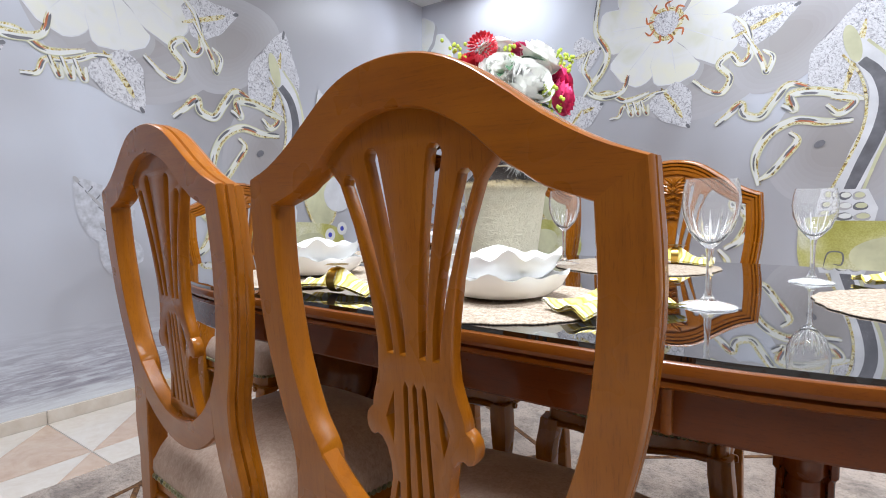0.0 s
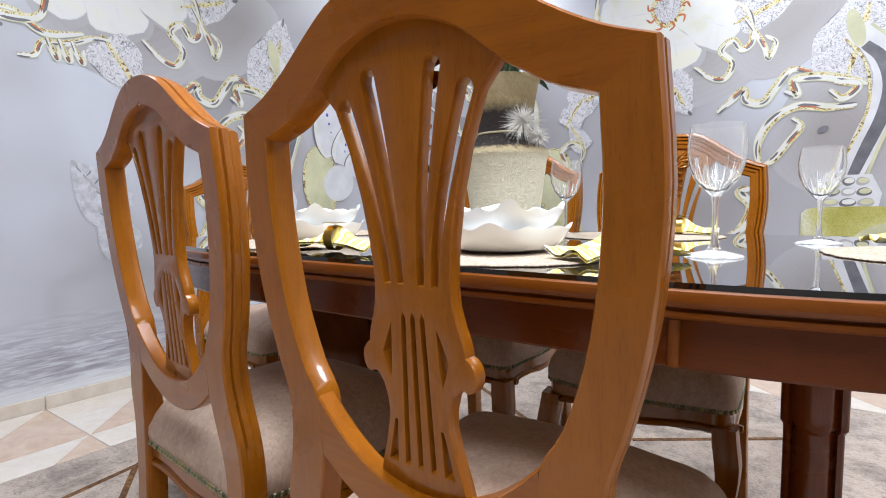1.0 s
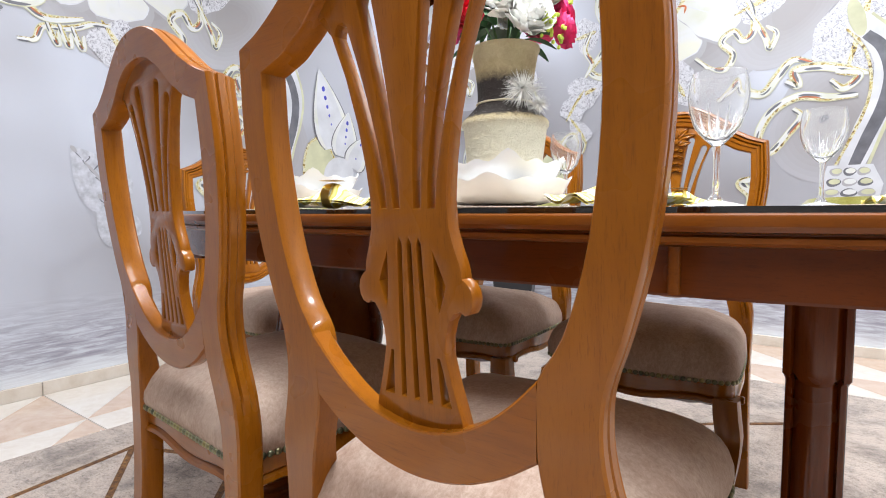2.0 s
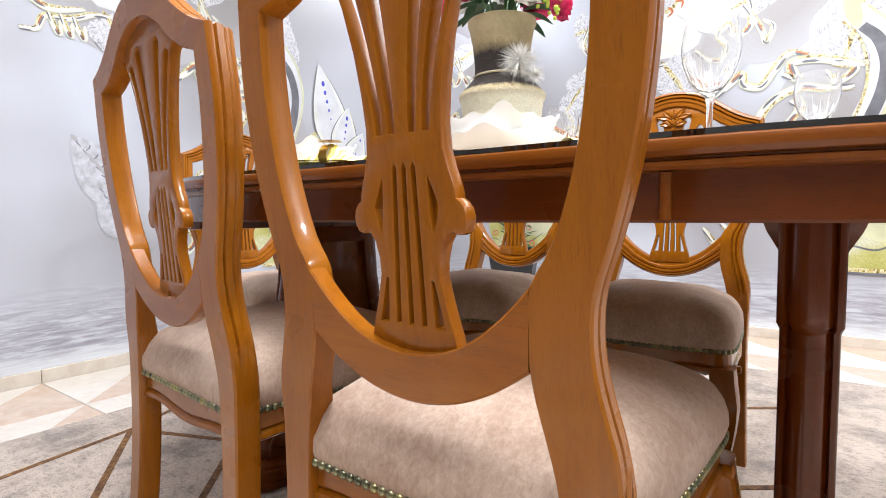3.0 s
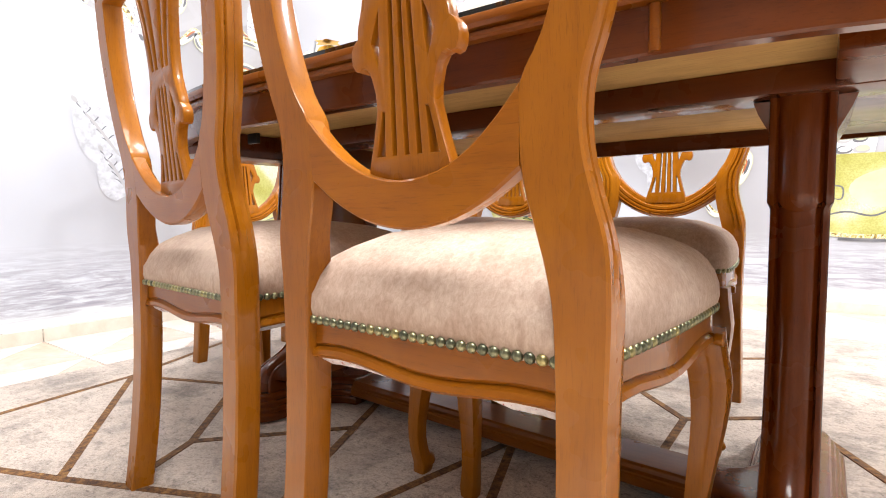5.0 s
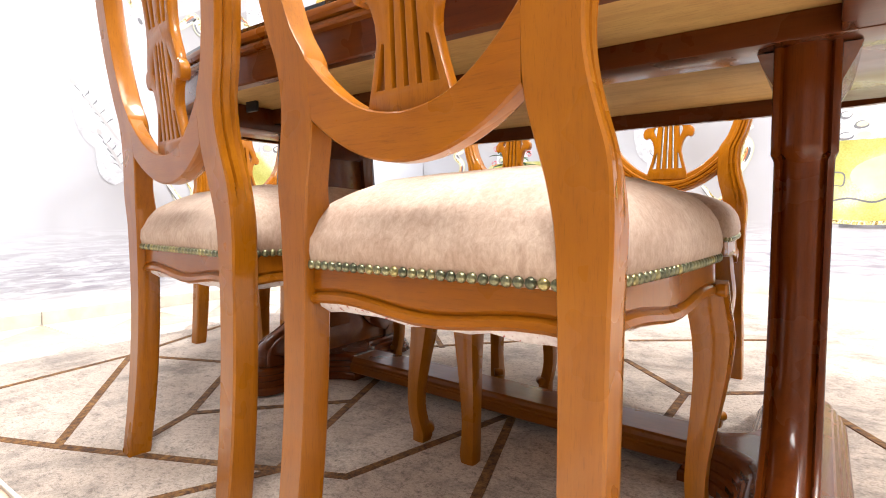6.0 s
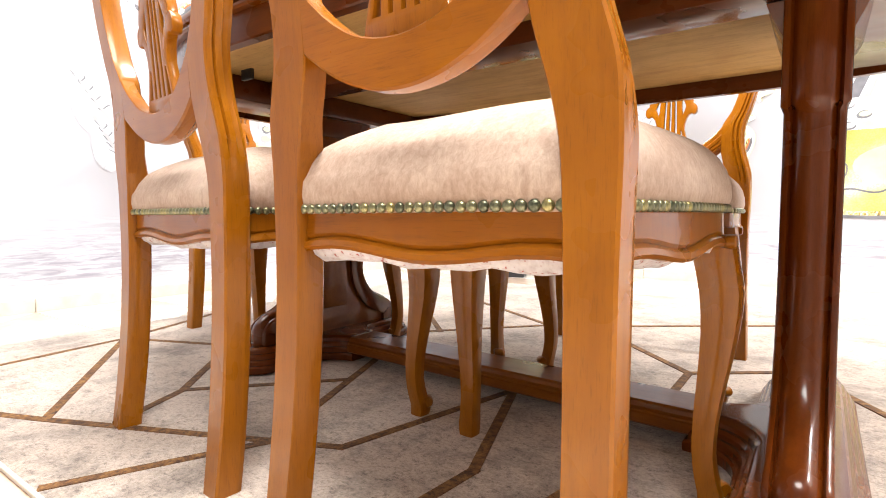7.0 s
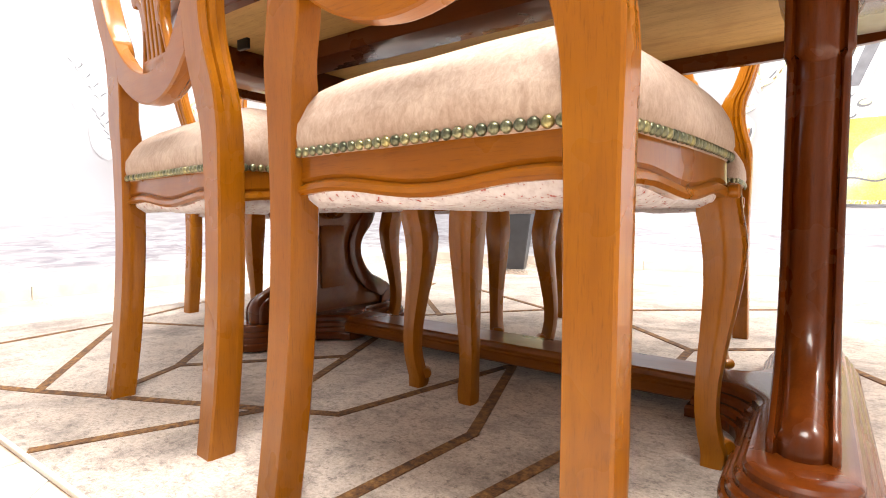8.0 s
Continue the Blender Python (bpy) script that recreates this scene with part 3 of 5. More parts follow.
# ---- rug ----
RX0, RX1, RY0, RY1 = -2.06, 1.05, 0.27, 2.74
rug = thing("rug", "cream distressed rug with thin brown lines, lying under the table", "rug")
part("carpet", box_bm(RX0, RX1, RY0, RY1, FLOOR, 0.0, 0.004), RUG, rug)
LINES = [(-1.42, 0.30, -1.22, 0.38), (-1.22, 0.38, -1.83, 0.79), (-1.22, 0.38, -0.65, 0.63), (-0.65, 0.63, -0.55, 1.06), (-0.77, 0.575, -0.91, 0.28),
         (-1.83, 0.79, -1.75, 0.30), (-1.83, 0.79, -1.40, 0.96), (-1.83, 0.79, -2.05, 1.33), (-1.17, 0.63, -1.40, 0.87), (-1.17, 0.63, -1.09, 0.46),
         (-1.17, 0.63, -0.91, 0.91), (-1.02, 1.16, -0.77, 0.575), (-0.42, 0.69, -0.56, 1.10), (-0.42, 0.69, -0.46, 0.28), (-0.26, 0.80, -0.33, 0.45),
         (-1.48, 1.91, -1.04, 1.46), (-1.48, 1.91, -1.57, 2.14), (-1.18, 1.33, -0.78, 1.77), (-0.78, 1.77, -1.30, 2.10), (-0.47, 1.66, -0.25, 1.43),
         (-0.25, 1.43, -0.25, 1.16), (-0.53, 1.92, -0.02, 2.28), (-0.02, 1.60, 0.30, 1.05), (-0.25, 1.43, -0.02, 1.60)]
for i, (x0, y0, x1, y1) in enumerate(LINES):
    a, b = Vector((x0, y0, 0)), Vector((x1, y1, 0))
    d = (b - a).normalized()
    s = Vector((-d.y, d.x, 0)) * 0.0095
    a, b = a - d * 0.006, b + d * 0.006
    vs = [p + q + Vector((0, 0, h)) for h in (-0.002, 0.0012 + 0.00005 * i) for p, q in ((a, -s), (b, -s), (b, s), (a, s))]
    link_mesh("line", vs, [(4, 5, 6, 7), (0, 1, 5, 4), (1, 2, 6, 5), (2, 3, 7, 6), (3, 0, 4, 7)], RUG_LINE, rug, smooth=False)
FRINGE = plain("cream_fringe", (0.70, 0.64, 0.57), 0.95, 0, 0.1, 200, 0.5)
rng = random.Random(4)
fr = []
for side in (0, 2):
    n = 240 if side == 0 else 300
    for i in range(n):
        k = (i + rng.random()) / n
        if side == 0:
            p, d = Vector((RX0, RY0 + (RY1 - RY0) * k, 0)), Vector((-1, rng.uniform(-0.4, 0.4), 0))
        else:
            p, d = Vector((RX0 + (RX1 - RX0) * k, RY1, 0)), Vector((rng.uniform(-0.4, 0.4), 1, 0))
        fr.append((p, d.normalized(), rng.uniform(0.012, 0.028)))
part("binding", box_bm(RX0, RX1, RY0 - 0.005, RY0 + 0.002, FLOOR + 0.001, 0.0012, 0.002), FRINGE, rug, "pale bound edge")
vs, fs = [], []
for p, d, l in fr:
    s = Vector((-d.y, d.x, 0)) * 0.0025
    k = len(vs)
    vs += [p - s + Vector((0, 0, -0.002)), p + s + Vector((0, 0, -0.002)), p + d * l + Vector((0, 0, -0.006)), p + Vector((0, 0, 0.0005))]
    fs += [(k, k + 2, k + 3), (k + 1, k + 3, k + 2)]
tagged(link_mesh("fringe", vs, fs, FRINGE, rug, "short cream fringe"), kind="stuff")


# ---- dining chairs ----
def back_y(z):
    if z > 0.45:
        return -(z - 0.45) * 0.070
    if z < 0.38:
        return -0.027 * ((0.38 - z) / 0.38) ** 2
    return 0.0


# sections: (share of the way from inner to outer edge, depth)
MOULDED = [(0.03, 0.0), (0.5, 0.0), (0.96, 0.0), (1.0, 0.003), (1.0, 0.011), (0.93, 0.0135), (1.0, 0.016), (1.0, 0.025), (0.92, 0.0275), (0.95, 0.034), (0.88, 0.041),
           (0.80, 0.042), (0.75, 0.0355), (0.69, 0.040), (0.60, 0.040), (0.55, 0.0335), (0.49, 0.037), (0.36, 0.037), (0.29, 0.0345), (0.08, 0.034), (0.0, 0.031), (0.0, 0.002)]
SQUARE = [(0.04, 0.0), (0.5, 0.0), (0.94, 0.0), (1.0, 0.003), (1.0, 0.010), (1.0, 0.014), (1.0, 0.019), (1.0, 0.024), (1.0, 0.03), (1.0, 0.036), (0.94, 0.040),
          (0.82, 0.040), (0.75, 0.040), (0.69, 0.040), (0.60, 0.040), (0.55, 0.040), (0.49, 0.040), (0.36, 0.040), (0.25, 0.040), (0.06, 0.040), (0.0, 0.037), (0.0, 0.003)]
FLATTISH = [(0.04, 0.0), (0.5, 0.0), (0.95, 0.0), (1.0, 0.003), (1.0, 0.008), (1.0, 0.012), (1.0, 0.016), (1.0, 0.021), (0.95, 0.0245), (0.95, 0.028), (0.88, 0.034),
            (0.80, 0.036), (0.75, 0.031), (0.69, 0.034), (0.60, 0.034), (0.55, 0.029), (0.49, 0.032), (0.36, 0.032), (0.29, 0.027), (0.08, 0.026), (0.0, 0.022), (0.0, 0.002)]


def frame_loft(inner, outer, side, blend, section=MOULDED):
    rings = []
    for k, (a, b) in enumerate(zip(inner, outer)):
        w = blend(b[1])
        ring = []
        for (s1, d1), (s0, d0) in zip(section, SQUARE):
            s, d = s0 + (s1 - s0) * w, d0 + (d1 - d0) * w
            x, z = a[0] + (b[0] - a[0]) * s, a[1] + (b[1] - a[1]) * s
            ring.append((side * x, back_y(z) + d, z))
        rings.append(ring if side > 0 else ring[::-1])
    return loft(rings)


def smooth_pair(inner, outer, n=3):
    f = lambda p: [(q.x, q.z) for q in spline([(x, 0, z) for x, z in p], n)]
    return f(inner), f(outer)


POST_IN = [(0.172, 0.0), (0.167, 0.12), (0.164, 0.24), (0.162, 0.36), (0.159, 0.44), (0.153, 0.485), (0.146, 0.515), (0.138, 0.545), (0.133, 0.575), (0.133, 0.605),
           (0.135, 0.640), (0.156, 0.676), (0.174, 0.732), (0.184, 0.79), (0.189, 0.855), (0.187, 0.922)]
POST_OUT = [(0.209, 0.0), (0.208, 0.12), (0.206, 0.24), (0.206, 0.36), (0.208, 0.44), (0.208, 0.485), (0.205, 0.515), (0.197, 0.545), (0.190, 0.575), (0.187, 0.605),
            (0.190, 0.640), (0.202, 0.678), (0.216, 0.732), (0.226, 0.79), (0.2315, 0.862), (0.226, 0.953)]
TOP_IN = [(0.187, 0.922), (0.150, 0.934), (0.114, 0.955), (0.078, 0.984), (0.040, 1.002), (0.0, 1.008)]
TOP_OUT = [(0.226, 0.953), (0.190, 0.966), (0.150, 0.988), (0.113, 1.014), (0.076, 1.037), (0.040, 1.0495), (0.0, 1.0535)]
LOW_IN = [(0.135, 0.640), (0.110, 0.614), (0.080, 0.590), (0.045, 0.573), (0.0, 0.566)]
LOW_OUT = [(0.133, 0.569), (0.100, 0.546), (0.065, 0.529), (0.032, 0.520), (0.0, 0.517)]


def seat_ring(scale=1.0, n=12):
    """The seat's outline, counter-clockwise from the rear left, rounded at the corners."""
    cx, cy = 0.0, 0.215
    pts = []
    corners = [((-0.188, 0.010), 0.012), ((0.188, 0.010), 0.012), ((0.217, 0.415), 0.05), ((-0.219, 0.415), 0.05)]
    for i, (c, r) in enumerate(corners):
        c = Vector((*c, 0))
        p, q = Vector((*corners[i - 1][0], 0)), Vector((*corners[(i + 1) % 4][0], 0))
        a, b = c + (p - c).normalized() * r, c + (q - c).normalized() * r
        for k in range(6):
            t = k / 5
            pts.append(a * (1 - t) ** 2 + c * 2 * t * (1 - t) + b * t * t)
        nx = corners[(i + 1) % 4]
        e = Vector((*nx[0], 0)) + (c - Vector((*nx[0], 0))).normalized() * nx[1]
        for k in range(1, n):
            m = b + (e - b) * k / n
            if i == 1 or i == 3:
                m += Vector((0.006 if i == 1 else -0.006, 0, 0)) * math.sin(math.pi * k / n)
            if i == 2:
                m += Vector((0, 0.022, 0)) * math.sin(math.pi * k / n)
            pts.append(m)
    return [Vector((cx + (p.x - cx) * scale, cy + (p.y - cy) * scale, 0)) for p in pts]


def dining_chair(label):
    chair = thing("dining_chair", label, "chair", "chairs round the dining table")
    blend = lambda z: min(1.0, max(0.0, (z - 0.46) / 0.05))
    for side in (1, -1):
        i, o = smooth_pair(POST_IN, POST_OUT)
        v, f = frame_loft(i, o, side, blend)
        link_mesh("post", v, f, WOOD, chair)
    # arched top rail and lower bow, each right over the middle
    full = lambda p: p + [(-x, z) for x, z in reversed(p[:-1])]
    ti, to = TOP_IN[:], TOP_OUT[:]
    ti.insert(2, ((ti[1][0] + ti[2][0]) / 2, (ti[1][1] + ti[2][1]) / 2))
    i, o = smooth_pair(full(ti), full(to))
    v, f = frame_loft(i, o, 1, lambda z: 1.0)
    link_mesh("top_rail", v, f, WOOD_X, chair)
    i, o = smooth_pair(full(LOW_OUT), full(LOW_IN))
    v, f = frame_loft(o, i, 1, lambda z: 1.0, FLATTISH)
    link_mesh("lower_bow", v, f, WOOD_X, chair)
    # pierced splat
    half = [(0.058, 0.560), (0.052, 0.585), (0.044, 0.612), (0.0375, 0.640), (0.0385, 0.656), (0.043, 0.672), (0.049, 0.681), (0.055, 0.683), (0.060, 0.680), (0.0655, 0.682), (0.0690, 0.688), (0.0702, 0.696), (0.0685, 0.704), (0.0640, 0.710), (0.0595, 0.713),
            (0.0590, 0.719), (0.0570, 0.727), (0.0520, 0.741), (0.0478, 0.757), (0.0465, 0.782), (0.050, 0.815), (0.057, 0.855), (0.069, 0.90), (0.085, 0.942), (0.104, 0.964), (0.080, 0.988), (0.042, 1.008), (0.0, 1.014)]
    outline = [(x, z) for x, z in half] + [(-x, z) for x, z in reversed(half[:-1])]
    holes = []
    for s in (1, -1):
        for xb, xt, zt in ((0.029, 0.071, 0.942), (0.0125, 0.0385, 0.966)):
            l, r = [], []
            for k in range(9):
                t = k / 8
                x = xb + (xt - xb) * t ** 1.5
                w = 0.0036 + 0.0052 * t
                z = 0.775 + (zt - 0.775) * t
                l.append((s * (x - w), z))
                r.append((s * (x + w), z))
            cap = [(s * (xt + 0.0088 * math.cos(a)), zt + 0.010 * math.sin(a)) for a in (0.6, 1.2, 1.9, 2.5)]
            holes.append(l[::-1] + r + cap)
        holes.append([(s * 0.0285, 0.733), (s * 0.0345, 0.720), (s * 0.0405, 0.705), (s * 0.0375, 0.695), (s * 0.0325, 0.682), (s * 0.0300, 0.700)])
    for c in (-1, 0, 1):
        top, bot = c * 0.0118, c * 0.0165
        holes.append([(bot - 0.0026, 0.592), (bot + 0.0026, 0.592), (top + 0.0024, 0.742), (top, 0.747), (top - 0.0024, 0.742)])
    holes.append([(0.030, 0.592), (0.041, 0.592), (0.030, 0.636), (0.0275, 0.636)])
    holes.append([(-0.030, 0.592), (-0.041, 0.592), (-0.030, 0.636), (-0.0275, 0.636)])
    v, f = cut_board(outline, holes, 0.017, 0.002)
    v = [(x, y + 0.0205 + back_y(z), z) for x, y, z in v]
    splat = link_mesh("splat", v, f, WOOD, chair, angle=30)
    # carved acanthus on the splat's front: overlapping rows of leaflets
    vs, fs = [], []
    for row in range(6):
        zc = 0.992 - 0.019 * row
        reach = (0.046, 0.034, 0.016, 0.015, 0.014, 0.013)[row]
        for lean in (-1.15, -0.62, 0.0, 0.62, 1.15):
            d = Vector((math.sin(lean), 0, math.cos(lean) - 0.25)).normalized()
            sd = Vector((d.z, 0, -d.x))
            ln = reach * (0.55 + 0.45 * abs(math.sin(lean)))
            c0 = Vector((math.sin(lean) * 0.006, 0, zc - 0.016))
            m0 = len(vs)
            for r in range(6):
                u = r / 5
                p = c0 + d * ln * u
                wd = (0.0085 if row < 2 else 0.0045) * math.sin(math.pi * (0.12 + 0.84 * u))
                lift = 0.0035 + 0.0045 * math.sin(math.pi * u) - 0.0004 * row
                for q, h in ((-1, -0.004), (-0.55, 0.001), (0, -0.0012), (0.55, 0.001), (1, -0.004)):
                    vs.append((p.x + sd.x * q * wd, 0.0305 + back_y(p.z) + lift + h, p.z + sd.z * q * wd))
            for r in range(5):
                for c in range(4):
                    fs.append((m0 + r * 5 + c, m0 + r * 5 + c + 1, m0 + r * 5 + c + 6, m0 + r * 5 + c + 5))
    link_mesh("carved_leaf", vs, fs, WOOD, splat, "carved acanthus leaf")
    # seat rails
    ring = seat_ring()
    n = len(ring)
    per = n // 4
    names = ("rear_rail", "side_rail", "front_rail", "side_rail")
    for e in range(4):
        idx = [(e * per + 3 + k) % n for k in range(per + 1)]
        rings = []
        for k, i in enumerate(idx):
            p = ring[i]
            t = (ring[(i + 1) % n] - ring[i - 1]).normalized()
            nrm = Vector((t.y, -t.x, 0))
            s = k / per
            zb = 0.355 - 0.0055 * math.cos(4 * math.pi * (s - 0.5)) + (0.002 if e == 0 else 0)
            sec = [(-0.004, 0.403), (-0.003, zb + 0.018), (-0.0065, zb + 0.014), (0.0, zb + 0.010), (0.002, zb + 0.004), (-0.002, zb), (-0.022, zb), (-0.026, zb + 0.005), (-0.026, 0.403)]
            rings.append([(p.x + nrm.x * d, p.y + nrm.y * d, z) for d, z in sec])
        v, f = loft(rings)
        link_mesh(names[e], v, f, WOOD_X if e in (0, 2) else WOOD, chair)
    # cushion
    rings = []
    for sc, z in ((0.965, 0.396), (0.985, 0.4025), (1.008, 0.409), (1.021, 0.422), (1.016, 0.438), (0.992, 0.456), (0.955, 0.470), (0.915, 0.4795), (0.90, 0.4825), (0.885, 0.4848), (0.84, 0.4905), (0.76, 0.4985), (0.60, 0.510), (0.36, 0.519), (0.1, 0.522)):
        r = seat_ring(sc)
        rings.append([(p.x, p.y, z + 0.0025 * noise.noise((p.x * 9, p.y * 9, z * 7)) - (0.012 * max(0, (0.1 - p.y)) / 0.1 if z > 0.45 else 0)) for p in r])
    v, f = loft(rings)
    link_mesh("seat_cushion", v, f, VELVET, chair, "crushed beige velvet cushion", angle=60)
    # lining under the seat
    rings = []
    for sc, z in ((0.955, 0.380), (0.95, 0.362), (0.93, 0.352), (0.87, 0.347), (0.5, 0.345), (0.1, 0.345)):
        rings.append([(p.x, p.y, z + 0.006 * noise.noise((p.x * 30, p.y * 30, 3)) + 0.005 * noise.noise((p.x * 95, p.y * 95, 8))) for p in seat_ring(sc)])
    v, f = loft(rings)
    link_mesh("seat_lining", v, f, LINING, chair, "sagging white lining cloth", angle=60)
    # brass nails round the seat
    dome_v, dome_f = lathe([(0.0059, 0.0), (0.0055, 0.0020), (0.0037, 0.0038), (0.001, 0.0045)], 10)
    dome = link_mesh("brass_nail", dome_v, dome_f, BRASS, chair)
    length = sum((ring[(i + 1) % n] - ring[i]).length for i in range(n))
    count = int(length / 0.0122)
    step, want, done = length / count, 0.0, 0.0
    spots = []
    for i in range(n):
        a, b = ring[i], ring[(i + 1) % n]
        l = (b - a).length
        while want < done + l:
            t = (b - a).normalized()
            spots.append((a + t * (want - done), Vector((t.y, -t.x, 0))))
            want += step
        done += l
    for k, (p, nrm) in enumerate(spots):
        nail = dome if k == 0 else new("brass_nail", dome.data)
        nail.parent = chair
        nail.matrix_basis = Matrix.Translation(p + nrm * 0.0015 + Vector((0, 0, 0.4065))) @ nrm.to_track_quat("Z", "Y").to_matrix().to_4x4()
    # front cabriole legs
    for side in (1, -1):
        rings = []
        path = [(0.197, 0.396, 0.372, 0.026, 0.026), (0.200, 0.400, 0.335, 0.027, 0.027), (0.206, 0.405, 0.295, 0.0265, 0.0265), (0.205, 0.404, 0.24, 0.0225, 0.0225),
                (0.199, 0.398, 0.18, 0.0185, 0.0185), (0.193, 0.393, 0.12, 0.0155, 0.0155), (0.192, 0.392, 0.075, 0.0145, 0.0145), (0.196, 0.396, 0.04, 0.0150, 0.0150),
                (0.200, 0.400, 0.022, 0.0160, 0.0160), (0.200, 0.400, 0.008, 0.0155, 0.0155), (0.199, 0.399, 0.0, 0.0145, 0.0145)]
        for q in spline([(a, b, c) for a, b, c, _, _ in path], 2):
            z = q.z
            hs = [p[2] for p in path]
            j = max(0, min(len(path) - 2, next((m for m in range(len(hs) - 1) if hs[m + 1] <= z), len(hs) - 2)))
            t = (path[j][2] - z) / (path[j][2] - path[j + 1][2])
            h = path[j][3] + (path[j + 1][3] - path[j][3]) * t
            ring_ = []
            for k in range(16):
                a = 2 * math.pi * k / 16 + math.pi / 4
                c, s = math.cos(a), math.sin(a)
                m = 1.0 / max(abs(c), abs(s)) ** 0.65
                ring_.append((side * q.x + h * c * m, q.y + h * s * m, z))
            rings.append(ring_[::-1])
        v, f = loft(rings)
        leg = link_mesh("front_leg", v, f, WOOD, chair, angle=50)
        # little scroll on the toe
        cv, cf = lathe([(0.0, -0.012), (0.009, -0.012), (0.0105, -0.009), (0.0105, 0.009), (0.009, 0.012), (0.0, 0.012)], 14)
        diag = Matrix.Translation((side * 0.2095, 0.411, 0.026)) @ Matrix.Rotation(side * radians(-45), 4, "Z") @ Matrix.Rotation(radians(90), 4, "Y")
        link_mesh("toe_scroll", [diag @ Vector(q) for q in cv], cf, WOOD, leg)
        # carved knee bracket
        cv, cf = lathe([(0.0, -0.006), (0.007, -0.008), (0.009, -0.004), (0.009, 0.004), (0.007, 0.006), (0.0, 0.006)], 14)
        knee = Matrix.Translation((side * 0.221, 0.372, 0.364)) @ Matrix.Rotation(radians(90), 4, "Y")
        link_mesh("knee_scroll", [knee @ Vector(q) for q in cv], cf, WOOD, leg)
    return chair


chair = dining_chair("honey cherry dining chair with shield back and beige velvet seat")
chair.matrix_basis = pose(-0.3155, 0.400, 0, 0, 0, -1.9)
second = copy_thing(chair, pose(-0.872, 0.452, 0, 0, 0, -5.4))
far_a = copy_thing(chair, pose(-0.355, 1.655, 0, 0, 0, 180))
far_b = copy_thing(chair, pose(-0.875, 1.675, 0, 0, 0, 176))
end_chair = copy_thing(chair, pose(-1.80, 1.205, 0, 0, 0, -91))
end_chair.scale = (1, 1, 0.967)
tagged(second, "honey cherry shield-back dining chair beside its twin")
for ob in (far_a, far_b):
    tagged(ob, "cherry dining chair facing the table across, carved shield back")
tagged(end_chair, "cherry dining chair at the table's rounded end")

# ---- table ----
TX0, TX1, TY, TB, TA = -0.834, -0.12, 1.017, 0.482, 0.60


def table_ring(off=0.0, n=26, m=10):
    pts = []
    b, a = TB + off, TA + off
    for i in range(n + 1):
        t = -math.pi / 2 + math.pi * i / n
        pts.append((TX1 + a * math.cos(t), TY + b * math.sin(t)))
    pts += [(TX1 + (TX0 - TX1) * k / m, TY + b) for k in range(1, m)]
    for i in range(n + 1):
        t = math.pi / 2 + math.pi * i / n
        pts.append((TX0 + a * math.cos(t), TY + b * math.sin(t)))
    pts += [(TX0 + (TX1 - TX0) * k / m, TY - b) for k in range(1, m)]
    return pts


def ring_loft(profile):
    return loft([[(x, y, z) for x, y in table_ring(o)] for o, z in profile])


table = thing("dining_table", "long mahogany dining table with rounded ends and moulded edge", "table")
v, f = ring_loft([(-0.05, 0.738), (-0.012, 0.738), (-0.004, 0.7395), (0.000, 0.7425), (-0.001, 0.747), (-0.006, 0.749), (-0.006, 0.7505), (0.001, 0.752), (0.004, 0.757), (0.004, 0.763), (0.0025, 0.767), (-0.001, 0.769), (-0.006, 0.769)])
link_mesh("tabletop", v, f, TABLE_LIGHTER, table, angle=25)
outer = [[(x, y, z) for x, y in table_ring(o)] for o, z in ((-0.014, 0.7385), (-0.014, 0.692), (-0.016, 0.689), (-0.034, 0.689), (-0.036, 0.7385))]
v, f = loft(outer, caps=False)
link_mesh("apron", v, f, TABLE, table, angle=25)
for x in (-0.118, -0.836):
    for s in (-1, 1):
        bm = bmesh.new()
        bmesh.ops.create_cone(bm, cap_ends=True, segments=12, radius1=0.006, radius2=0.006, depth=0.046)
        for q in bm.verts:
            q.co = Vector((q.co.x + x, q.co.y + TY + s * (TB - 0.014), q.co.z + 0.7145))
        part("apron_bead", bm, TABLE_LIGHTER, table)
v, f = loft([[(x, y, z) for x, y in table_ring(-0.037)] for z in (0.727, 0.7375)])
link_mesh("underside_board", v, f, PLY, table, "pale unfinished board")
for y, h in ((0.885, 0.048),):
    part("long_bearer", box_bm(-1.15, 0.20, y - h, y + h, 0.690, 0.7265, 0.002), TABLE, table)
part("cross_bearer", box_bm(-1.245, -1.105, 0.64, 1.40, 0.671, 0.7265, 0.004), TABLE, table)
part("cross_bearer", box_bm(0.03, 0.15, 0.66, 1.38, 0.6915, 0.7265, 0.003), TABLE, table)
bm = box_bm(-1.02, -0.985, 0.702, 0.710, 0.690, 0.712, 0.001)
part("hinge", bm, STEEL, table, "small black iron hinge")

glass = thing("glass_sheet", "dark glass sheet lying on the tabletop", "glass top")
v, f = loft([[(x, y, z) for x, y in table_ring(o)] for o, z in ((-0.0012, 0.7693), (-0.0012, 0.775))])
link_mesh("pane", v, f, DARK_GLASS, glass, angle=20)


